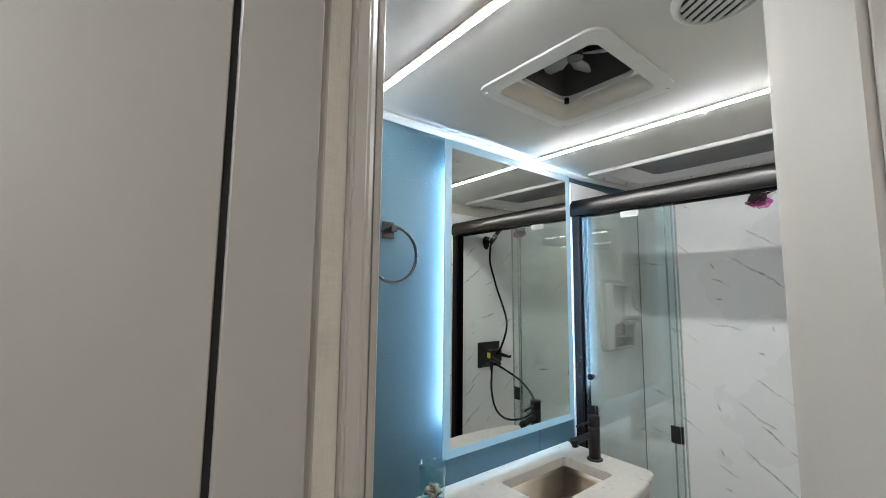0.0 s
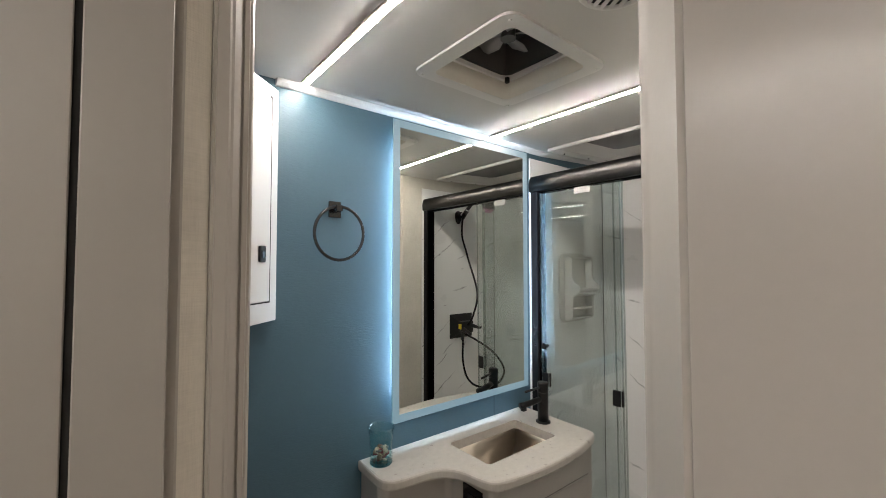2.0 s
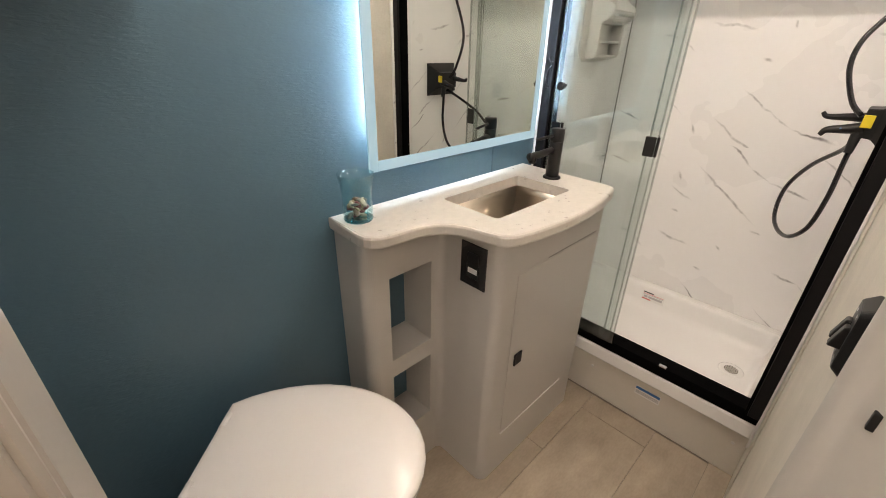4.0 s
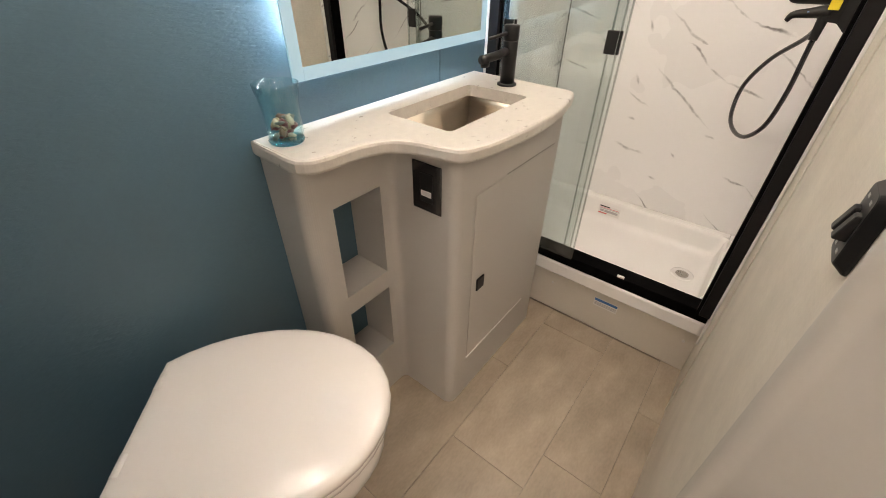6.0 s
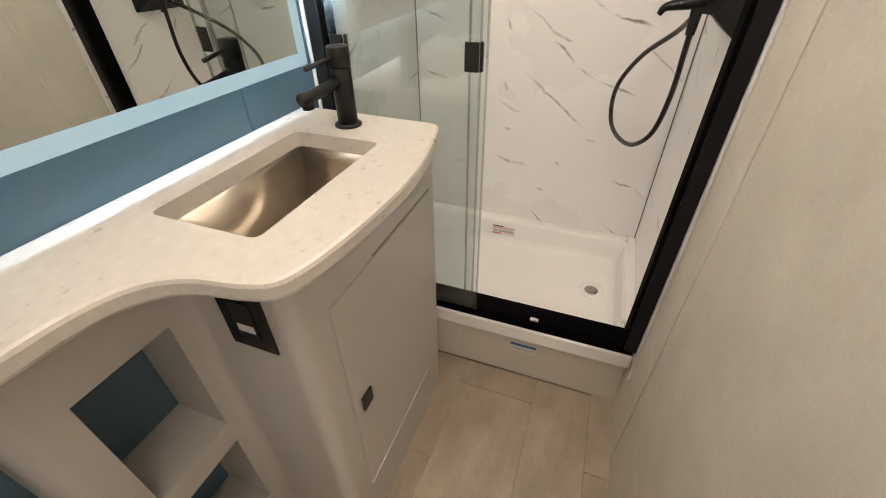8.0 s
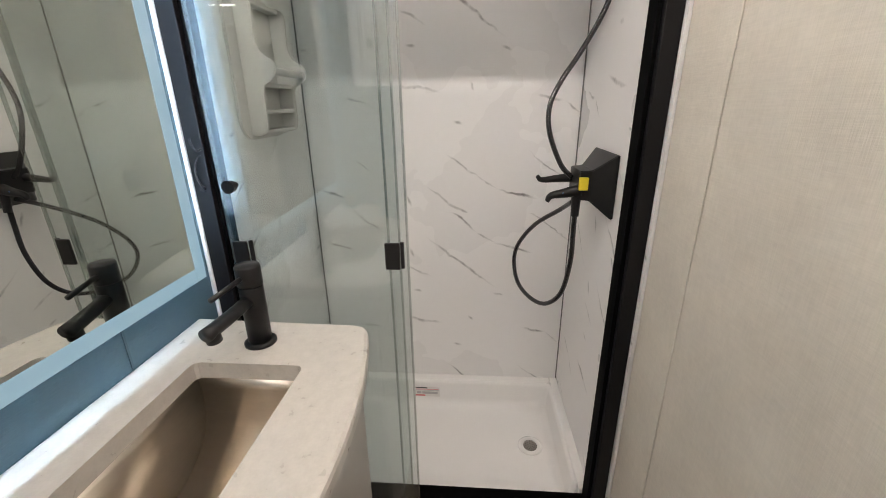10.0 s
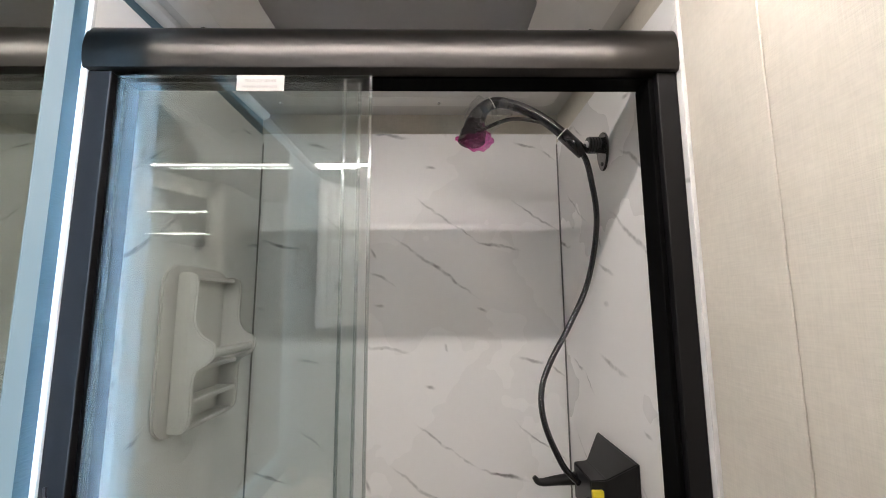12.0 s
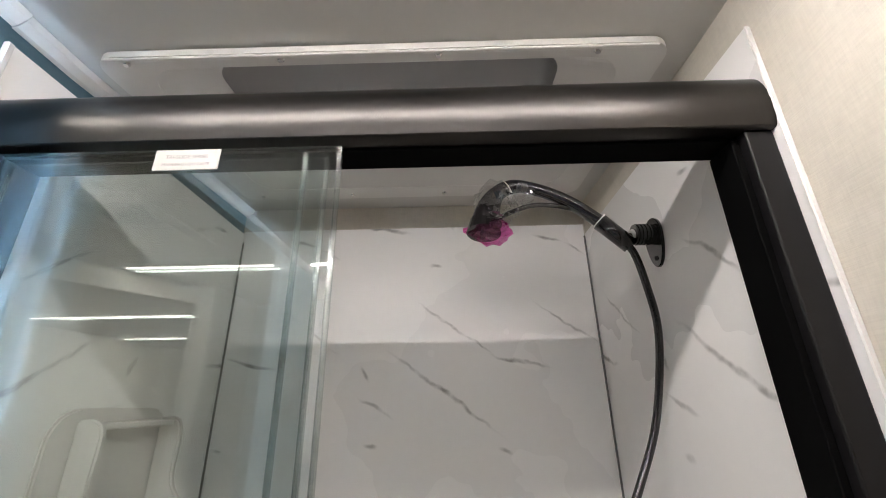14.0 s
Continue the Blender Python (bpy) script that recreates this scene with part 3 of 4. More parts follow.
# tall narrow part with two open niches
NX0, NX1, NF, NBACK = 0.710, 0.958, 0.835, WALL_Y - 0.001
niches = ((0.488, 0.747), (0.195, 0.430))
n0, n1 = 0.778, 0.918
corner = [radians(90 * k / 10) for k in range(11)]
cor = [(NX0, NBACK)] + [(NX0 + 0.03 - 0.03 * math.cos(a), NF + 0.03 - 0.03 * math.sin(a)) for a in corner] + [(n0, NF), (n0, NBACK)]
part("side_panel", prism(loc(cor), 0.0, VZ), VANITY, vanity)
cove = [(NX1 - 0.022 + 0.022 * math.sin(a), NF - 0.022 + 0.022 * math.cos(a)) for a in corner]
part("stile", prism(loc([(n1, NF)] + cove + [(NX1, NBACK), (n1, NBACK)]), 0.0, VZ), VANITY, vanity)
zs = [0.0] + [v for n in reversed(niches) for v in n] + [VZ]
for z0, z1 in zip(zs[0::2], zs[1::2]):
    part("shelf", prism(loc([(n0, NF), (n1, NF), (n1, NBACK), (n0, NBACK)]), z0, z1), VANITY, vanity)
# main box with a softly rounded corner
MX0, MX1, MF = 0.958, 1.462, 0.637
rc = 0.028
body = [(MX0, NBACK), (MX0, MF + rc)] + [(MX0 + rc - rc * math.cos(radians(a)), MF + rc - rc * math.sin(radians(a))) for a in range(9, 90, 9)] + [(MX0 + rc, MF), (MX1, MF), (MX1, NBACK)]
part("body", ring_slab(loc(body), loc([(1.229 + (x - 1.229) * 0.95, 0.774 + (y - 0.774) * 0.90) for x, y in body]), 0.0, VZ), VANITY, vanity)
part("toe_plate", box(MX0 + 0.03 - o.x, MX1 - 0.01 - o.x, MF + 0.02 - o.y, NBACK - 0.02 - o.y, 0.0, 0.02), VANITY, vanity)
vdoor = part("door", box(1.030 - o.x, 1.433 - o.x, MF - 0.0035 - o.y, MF - 0.0008 - o.y, 0.174, 0.744, 0.0015, 1), VANITY, vanity, "flush grey cabinet door")
GROOVE = material("vanity_gap", (0.26, 0.245, 0.23), 0.7, bump=0)
for x0, x1, z0, z1 in ((1.17, 1.436, 0.7445, 0.7472), (1.4335, 1.436, 0.172, 0.7472)):
    part("door_gap", box(x0 - o.x, x1 - o.x, MF - 0.0012 - o.y, MF + 0.0005 - o.y, z0, z1), GROOVE, vanity)
part("door_gap", box(1.030 - o.x, 1.375 - o.x, MF - 0.0050 - o.y, MF - 0.001 - o.y, 0.1690, 0.1738), WHITE, vanity, "pale lower door edge")
part("push_latch", box(1.053 - o.x, 1.089 - o.x, MF - 0.009 - o.y, MF - 0.0034 - o.y, 0.434, 0.476, 0.003), BLACK, vdoor, "small square black push latch")

outlet = thing("wall_outlet", (MX0, 0.721, 0.765), "black outlet plate with a small white label on the vanity side", "outlet")
part("plate", box(-0.0045, -0.0005, -0.042, 0.042, -0.060, 0.060, 0.0018), GLOSSBLACK, outlet)
part("insert", box(-0.0065, -0.0046, -0.019, 0.019, -0.036, 0.036, 0.0015, 1), BLACK, outlet)
part("sticker", box(-0.0074, -0.0066, -0.016, 0.014, -0.020, -0.006), LABEL, outlet, "small white printed label")

# counter with its scooped front
def arc_points(pts, n=8):
    return [(p.x, p.y) for p in spline([(x, y, 0) for x, y in pts], n)]


front = arc_points([(0.704, 0.792), (0.720, 0.780), (0.752, 0.773), (0.800, 0.770), (0.842, 0.760), (0.876, 0.738), (0.898, 0.698), (0.909, 0.642), (0.926, 0.604), (0.968, 0.586), (1.05, 0.573), (1.16, 0.566), (1.28, 0.573), (1.38, 0.591), (1.418, 0.600)], 5)
cr = [(1.432, 0.606), (1.444, 0.617), (1.449, 0.635)]
outline = [(0.699, WALL_Y - 0.001), (0.692, 0.824), (0.695, 0.806)] + front + cr + [(1.456, WALL_Y - 0.001)]
SINK = (0.985, 1.314, 0.680, 0.866)


def counter_mesh():
    """Slab with a rectangular cut-out; rounded edges by rows of inset outlines."""
    b = bmesh.new()
    top, th, r = COUNTER, 0.030, 0.007

    def inset(d):
        out, n = [], len(outline)
        for k, (x, y) in enumerate(outline):
            a, c = Vector(outline[k - 1]), Vector(outline[(k + 1) % n])
            t = (c - a).normalized()
            nrm = Vector((-t.y, t.x))
            out.append((x + nrm.x * d, y + nrm.y * d))
        return out
    rows = [(inset(r), top - th), (inset(r * 0.3), top - th + r * 0.3), (outline, top - th + r), (outline, top - r), (inset(r * 0.3), top - r * 0.3), (inset(r), top)]
    vs = [[b.verts.new((x, y, z)) for x, y in o_] for o_, z in rows]
    n = len(outline)
    for p, q in zip(vs, vs[1:]):
        for k in range(n):
            b.faces.new((p[k], p[(k + 1) % n], q[(k + 1) % n], q[k]))
    for row, z in ((vs[-1], top), (vs[0], top - th)):
        h = [b.verts.new((x, y, z)) for x, y in rounded(*SINK, 0.012, 3)]
        edges = []
        for loop in (row, h):
            for k in range(len(loop)):
                e = b.edges.get((loop[k], loop[(k + 1) % len(loop)])) or b.edges.new((loop[k], loop[(k + 1) % len(loop)]))
                edges.append(e)
        bmesh.ops.triangle_fill(b, use_beauty=True, use_dissolve=False, edges=edges)
        row.append(h)
    ht, hb = vs[-1][-1], vs[0][-1]
    for k in range(len(ht)):
        b.faces.new((ht[k], ht[(k + 1) % len(ht)], hb[(k + 1) % len(ht)], hb[k]))
    return b


counter = tagged(mesh_object("countertop", counter_mesh(), STONE), "cream mottled quartz vanity top with a scooped front", "countertop")

# sink bowl
sink = thing("undermount_sink", (1.15, 0.773, COUNTER - 0.031), "brushed stainless steel undermount sink", "sink")
b = bmesh.new()
HX, HY, DEEP = 0.167, 0.096, 0.140
ends = []
for sy in (-1, 1):
    row = []
    for k in range(33):
        a = math.pi * k / 32
        c_, s_ = math.cos(a), math.sin(a)
        row.append(b.verts.new((HX * math.copysign(abs(c_) ** 0.68, c_), sy * (HY - 0.010 * s_ ** 0.80), -DEEP * s_ ** 0.80)))
    ends.append(row)
for k in range(32):
    b.faces.new((ends[0][k], ends[0][k + 1], ends[1][k + 1], ends[1][k]))
for row in ends:
    b.faces.new(row)
rim = [b.verts.new((x, y, 0.0)) for x, y in ((HX + 0.012, -HY - 0.012), (-HX - 0.012, -HY - 0.012), (-HX - 0.012, HY + 0.012), (HX + 0.012, HY + 0.012))]
lip = [ends[0][0], ends[0][-1], ends[1][-1], ends[1][0]]
for k in range(4):
    b.faces.new((lip[k], lip[(k + 1) % 4], rim[(k + 1) % 4], rim[k]))
bowl = part("bowl", b, SINKSTEEL, sink, smooth=True)
es = bowl.modifiers.new("split", "EDGE_SPLIT")
es.split_angle = radians(30)
s = bowl.modifiers.new("thick", "SOLIDIFY")
s.thickness, s.offset = 0.0015, 1
part("drain", lathe([(0.0, -0.1385), (0.015, -0.1385), (0.024, -0.1355), (0.028, -0.1395)], 24), CHROME, sink, smooth=True)

# faucet, spout towards the bowl
faucet = thing("basin_faucet", (1.378, 0.784, COUNTER), "matt black single-lever basin faucet", "faucet")
part("base_ring", lathe([(0.027, 0.0005), (0.027, 0.005), (0.0235, 0.007), (0.0, 0.007)], 32), BLACK, faucet, smooth=True)
part("column", lathe([(0.0198, 0.007), (0.0198, 0.110), (0.0193, 0.1115), (0.0, 0.1115)], 32), BLACK, faucet, smooth=True)
part("cap", lathe([(0.0190, 0.1125), (0.0205, 0.114), (0.0205, 0.146), (0.0190, 0.149), (0.0, 0.1495)], 32), BLACK, faucet, smooth=True)
sd = Vector((-0.985, 0.17, 0))
b = tube([Vector((0, 0, 0.088)) + sd * 0.010, Vector((0, 0, 0.082)) + sd * 0.05, Vector((0, 0, 0.078)) + sd * 0.094, Vector((0, 0, 0.077)) + sd * 0.108], lambda u: 0.0116 + 0.001 * u, 20, flat=0.9)
part("spout", b, BLACK, faucet, smooth=True)
part("aerator", cyl(Vector((0, 0, 0.077)) + sd * 0.096, Vector((0, 0, 0.060)) + sd * 0.094, 0.0115), BLACK, faucet, smooth=True)
part("lever", tube([Vector((0, 0, 0.131)) + sd * 0.016, Vector((0, 0, 0.124)) + sd * 0.086], 0.0043, 12), BLACK, faucet, smooth=True)

# tumbler with shells
cup = thing("glass_tumbler", (0.742, 0.892, COUNTER + 0.0005), "aqua glass tumbler half filled with shells", "tumbler")
part("glass", lathe([(0.0, 0.0), (0.031, 0.0), (0.0335, 0.003), (0.034, 0.03), (0.0335, 0.05), (0.036, 0.08), (0.041, 0.108), (0.0385, 0.108), (0.0335, 0.08), (0.0312, 0.05), (0.031, 0.008), (0.0, 0.008)], 40), TUMBLER, cup, smooth=True)
part("foot", lathe([(0.0, 0.0005), (0.0322, 0.0005), (0.0338, 0.006), (0.0, 0.0078)], 36), pane_glass("aqua_foot", (0.42, 0.84, 0.9), 0.08), cup, "thick aqua glass foot", smooth=True)
shell_mats = [material("shell_" + n, c, 0.45, vary=0.25, scale=80, bump=0.2) for n, c in (("cream", (0.55, 0.42, 0.30)), ("brown", (0.20, 0.10, 0.06)), ("plum", (0.24, 0.05, 0.05)), ("grey", (0.22, 0.19, 0.16)), ("sand", (0.40, 0.26, 0.15)))]
rng = random.Random(4)
for k in range(34):
    layer = k // 7
    a, r = rng.uniform(0, 6.28), rng.uniform(0.002, 0.0195)
    b = bmesh.new()
    bmesh.ops.create_icosphere(b, subdivisions=2, radius=1)
    sx, sy, sz = rng.uniform(0.008, 0.0115), rng.uniform(0.006, 0.009), rng.uniform(0.003, 0.005)
    for v in b.verts:
        w = 1 + 0.18 * math.sin(6 * math.atan2(v.co.y, v.co.x))
        v.co = Vector((v.co.x * sx * w, v.co.y * sy * w, v.co.z * sz))
    bmesh.ops.transform(b, matrix=pose(r * math.cos(a), r * math.sin(a), 0.013 + layer * 0.0075 + rng.uniform(-0.001, 0.002), rng.uniform(-50, 50), rng.uniform(-50, 50), rng.uniform(0, 360)), verts=b.verts)
    part("shell", b, shell_mats[rng.randrange(5)], cup, smooth=True)

# ---- lit mirror ----
mirror = thing("lit_mirror", (1.122, 0.912, 1.4735), "backlit frameless mirror with a frosted glowing border", "mirror")
w, h, bd = 0.328, 0.4835, 0.025
part("mirror_glass", box(-w + bd, w - bd, 0.0008, 0.005, -h + bd, h - bd), MIRROR, mirror)
for x0, x1, z0, z1 in ((-w, -w + bd - 0.0004, -h, h), (w - bd + 0.0004, w, -h, h), (-w + bd, w - bd, -h, -h + bd - 0.0004), (-w + bd, w - bd, h - bd + 0.0004, h)):
    part("frosted_border", box(x0, x1, 0.0, 0.005, z0, z1), FROST, mirror, "softly glowing frosted border")
part("back_box", box(-w + 0.075, w - 0.075, 0.006, 0.041, -h + 0.107, h - 0.087), WHITE, mirror)
# unseen plates added to keep the backlight off the wall above and below
for z0, z1 in ((-h + 0.052, -h + 0.1065), (h - 0.0865, h - 0.040)):
    part("light_baffle", box(-w + 0.075, w - 0.075, 0.018, 0.041, z0, z1), WHITE, mirror)
for x0, x1, z0, z1 in ((-w + 0.066, -w + 0.074, -h + 0.07, h - 0.07), (w - 0.074, w - 0.066, -h + 0.07, h - 0.07), (-w + 0.08, w - 0.08, -h + 0.098, -h + 0.106), (-w + 0.08, w - 0.08, h - 0.086, h - 0.078)):
    part("backlight", box(x0, x1, 0.0065, 0.0145, z0, z1), BACK, mirror, "hidden strip of blue-white backlight")

# towel ring
ring = thing("towel_ring", (0.614, WALL_Y, 1.652), "black towel ring on the blue wall", "towel ring")
part("rosette", box(-0.019, 0.019, -0.008, -0.0005, -0.024, 0.024, 0.002), GLOSSBLACK, ring)
part("post", box(-0.010, 0.010, -0.040, -0.008, -0.008, 0.010, 0.002), GLOSSBLACK, ring)
pts = [Vector((0.004 + 0.076 * math.sin(radians(a)), -0.032, -0.072 + 0.078 * math.cos(radians(a)))) for a in range(0, 361, 8)]
part("ring", tube(pts, 0.0046, 12), GLOSSBLACK, ring, smooth=True)

# ---- corner cabinet over the toilet ----
C0 = Vector((0.437, 0.921))
CD = Vector((-0.735, -0.678))
CT = math.degrees(math.atan2(CD.y, CD.x))
cab = thing("corner_wall_cabinet", pose(C0.x, C0.y, 1.345, 0, 0, CT), "white laminate wall cabinet set across the corner", "wall cabinet")
part("face_frame", box(0.0, 0.40, -0.014, 0.004, 0, 0.606, 0.0015, 1), WHITE, cab)
part("carcass", prism([(0.004, -0.0145), (0.030, -0.040), (0.37, -0.040), (0.396, -0.0145)], 0.002, 0.604), WHITE, cab)
cdoor = part("cabinet_door", box(0.041, 0.36, 0.0045, 0.010, 0.052, 0.57, 0.0015, 1), WHITE, cab, "white overlay door")
part("door_gap", box(0.0365, 0.0405, 0.0042, 0.0085, 0.0488, 0.575), GAP, cab)
part("door_gap", box(0.0365, 0.36, 0.0042, 0.0062, 0.0488, 0.0515), GAP, cab)
lat = part("latch", box(0.068, 0.093, 0.0105, 0.017, 0.150, 0.190, 0.003), BLACK, cdoor, "square dark latch")
part("button", box(0.074, 0.087, 0.0172, 0.019, 0.160, 0.178, 0.001), GLOSSBLACK, lat)

# ---- toilet ----
TA = Vector((0.722, -0.692))
toilet = thing("rv_toilet", pose(0.312, 0.808, 0.0, 0, 0, math.degrees(math.atan2(TA.y, TA.x))), "white compact toilet with the lid closed", "toilet")


def bowl_outline(len_f, half, back, grow=0.0, n=28):
    """Plan of seat and lid: flat back, round front."""
    xc = len_f * 0.455
    ab, af = xc / math.sqrt(1 - (back / half) ** 2), len_f - xc
    a0 = math.pi - math.acos(min(1.0, xc / ab))
    pts = []
    for k in range(n + 1):
        a = -a0 + 2 * a0 * k / n
        pts.append((xc + ((af if math.cos(a) > 0 else ab) + grow) * math.cos(a), (half + grow) * math.sin(a)))
    return pts


def stack(rows, mat, name, parent, smooth=True, cap=True):
    b = bmesh.new()
    vs = [[b.verts.new((x, y, z)) for x, y in o_] for o_, z in rows]
    for p, q in zip(vs, vs[1:]):
        for k in range(len(p)):
            b.faces.new((p[k], p[(k + 1) % len(p)], q[(k + 1) % len(p)], q[k]))
    b.faces.new(vs[0])
    b.faces.new(vs[-1])
    return part(name, b, mat, parent, smooth=smooth)


LZ = 0.570
stack([(bowl_outline(0.418, 0.182, 0.122, -0.006), LZ - 0.024), (bowl_outline(0.418, 0.182, 0.122, 0), LZ - 0.020), (bowl_outline(0.418, 0.182, 0.122, 0), LZ - 0.008), (bowl_outline(0.418, 0.182, 0.122, -0.005), LZ - 0.002), (bowl_outline(0.418, 0.182, 0.122, -0.016), LZ + 0.0015), (bowl_outline(0.418, 0.182, 0.122, -0.06), LZ + 0.005)], PORCELAIN, "lid", toilet)
stack([(bowl_outline(0.414, 0.180, 0.118, -0.008), LZ - 0.046), (bowl_outline(0.414, 0.180, 0.118, 0), LZ - 0.042), (bowl_outline(0.414, 0.180, 0.118, 0), LZ - 0.029), (bowl_outline(0.414, 0.180, 0.118, -0.006), LZ - 0.0255)], PORCELAIN, "seat", toilet)
stack([(bowl_outline(0.30, 0.115, 0.10, 0), 0.0), (bowl_outline(0.30, 0.115, 0.10, 0), 0.10), (bowl_outline(0.32, 0.125, 0.10, 0), 0.30), (bowl_outline(0.40, 0.170, 0.11, 0), 0.45), (bowl_outline(0.405, 0.174, 0.112, 0), LZ - 0.048)], PORCELAIN, "bowl", toilet)
stack([([(-0.07, -0.07), (0.06, -0.09), (0.06, 0.09), (-0.07, 0.05)], 0.0), ([(-0.07, -0.07), (0.06, -0.09), (0.06, 0.09), (-0.07, 0.05)], 0.28)], PORCELAIN, "back_housing", toilet, smooth=False)
for s_ in (-0.075, 0.075):
    part("hinge", cyl((0.012, s_ - 0.018, LZ - 0.006), (0.012, s_ + 0.018, LZ - 0.006), 0.010), PORCELAIN, toilet, smooth=True)

# ---- switch on the beige wall ----
sw = thing("rocker_switch", (0.785, RIGHT_Y, 1.012), "black double rocker switch on the beige wall", "light switch")
b = bmesh.new()
rows = []
for dx, dz, y, r in ((0.0265, 0.040, 0.0005, 0.008), (0.0265, 0.040, 0.003, 0.008), (0.0215, 0.034, 0.012, 0.007), (0.0205, 0.033, 0.0128, 0.007)):
    rows.append([b.verts.new((x, y, z)) for x, z in rounded(-dx, dx, -dz, dz, r, 5)])
for p, q in zip(rows, rows[1:]):
    for k in range(len(p)):
        b.faces.new((p[k], p[(k + 1) % len(p)], q[(k + 1) % len(p)], q[k]))
b.faces.new(rows[0])
b.faces.new(rows[-1])
part("plate", b, BLACK, sw)
for x in (-0.0092, 0.0092):
    b = box(-0.0062, 0.0062, -0.004, 0.004, -0.0125, 0.0125, 0.0018)
    for v in b.verts:
        if v.co.y > 0:
            v.co.y += 0.26 * (0.0125 - v.co.z)
    bmesh.ops.translate(b, vec=(x, 0.0128, 0.0), verts=b.verts)
    part("rocker", b, BLACK, sw)
    for z in (0.022, -0.026):
        part("legend", box(x - 0.0035, x + 0.0035, 0.0126, 0.0132, z, z + 0.003), PRINT, sw)


# ---- shower ----
PANZ, RIM, CURB = 0.188, 0.288, 0.258
SF = 1.546  # front face of the curb
pan = thing("shower_pan", (1.81, 0.518, 0.0), "white moulded shower pan with a low curb", "shower pan")
px0, px1, py0, py1 = SF - 1.81, BACK_X - 0.001 - 1.81, RIGHT_Y + 0.001 - 0.518, SHOWER_Y - 0.001 - 0.518


def pan_mesh():
    b = bmesh.new()
    cx0, cx1, cy0, cy1 = px0 + 0.088, px1 - 0.030, py0 + 0.030, py1 - 0.030
    rows = []
    for ix, iz in ((0.0, 0.0), (0.006, -0.004), (0.012, -0.016), (0.020, -0.070), (0.030, -0.092), (0.055, -0.099), (0.14, -0.1005)):
        rows.append([(x, y, iz) for x, y in rounded(cx0 + ix, cx1 - ix, cy0 + ix, cy1 - ix, 0.022 + ix * 0.4, 5)])
    vs = [[b.verts.new((x, y, RIM + z)) for x, y, z in r] for r in rows]
    n = len(vs[0])
    for p, q in zip(vs, vs[1:]):
        for k in range(n):
            b.faces.new((p[k], p[(k + 1) % n], q[(k + 1) % n], q[k]))
    b.faces.new(vs[-1])
    # front curb is lower than the tiled sides
    for r in vs[:3]:
        for v in r:
            if v.co.x < cx0 + 0.02:
                v.co.z -= RIM - CURB
    return b


p_ = part("basin", pan_mesh(), PAN, pan, smooth=True)
s = p_.modifiers.new("thick", "SOLIDIFY")
s.thickness, s.offset = 0.004, -1
part("curb", box(px0, px0 + 0.090, py0, py1, 0.200, CURB, 0.009, 3), PAN, pan, "rounded white curb")
part("side_rim", box(px0 + 0.085, px1, py0, py0 + 0.031, 0.16, RIM + 0.001, 0.004), PAN, pan)
part("side_rim", box(px0 + 0.085, px1, py1 - 0.031, py1, 0.16, RIM + 0.001, 0.004), PAN, pan)
part("back_rim", box(px1 - 0.031, px1, py0 + 0.031, py1 - 0.031, 0.16, RIM + 0.001, 0.004), PAN, pan)
part("apron", box(px0 + 0.036, px0 + 0.048, py0, py1, 0.0, 0.1995), CREAM, pan, "taupe apron panel below the curb")
for yy in (py0 + 0.035, 0.60 - 0.518):
    part("screw_cap", cyl((px0 + 0.0358, yy, 0.130), (px0 + 0.033, yy, 0.130), 0.005, n=14), WHITE, pan)
dr = part("drain", lathe([(0.028, 0.0012), (0.037, 0.003), (0.042, 0.0005), (0.042, -0.002)], 32), PAN, pan, smooth=True)
dr.location = (1.876 - 1.81, 0.206 - 0.518, PANZ)
st = part("strainer", lathe([(0.0, 0.0022), (0.020, 0.0018), (0.0285, 0.0)], 28), STEEL, dr, "steel strainer")
for rr_, n_ in ((0.008, 6), (0.015, 11), (0.022, 16)):
    for k in range(n_):
        a = 2 * math.pi * k / n_
        part("hole", cyl((rr_ * math.cos(a), rr_ * math.sin(a), 0.0022), (rr_ * math.cos(a), rr_ * math.sin(a), 0.0027), 0.0017, n=8), BLACK, dr)

warn = thing("warning_label", (BACK_X - 0.054, 0.578, 0.244), "printed red and grey warning label on the pan", "label")
part("paper", box(-0.0015, 0.0, -0.048, 0.048, -0.022, 0.022), LABEL, warn)
for y0, y1, z0, z1, m_ in ((0.0, 0.044, 0.015, 0.020, BLACK), (-0.044, 0.044, 0.010, 0.012, REDPRINT), (-0.044, 0.044, 0.005, 0.0075, PRINT), (-0.040, 0.020, -0.010, 0.001, PRINT), (0.008, 0.046, -0.020, -0.014, REDPRINT), (0.024, 0.040, -0.010, 0.001, PRINT)):
    part("print", box(-0.0019, -0.0015, y0, y1, z0, z1), m_, warn)
stick = thing("apron_label", (SF + 0.0358, 0.386, 0.132), "white and blue printed label on the shower apron", "label")
part("paper", box(-0.0012, 0.0, -0.044, 0.044, -0.019, 0.019), LABEL, stick)
part("print", box(-0.0016, -0.0012, -0.042, 0.042, 0.006, 0.017), BLUEPRINT, stick)
for z in (-0.011, -0.006, -0.001):
    part("print", box(-0.0016, -0.0012, -0.040, 0.040, z - 0.0012, z + 0.0012), PRINT, stick)

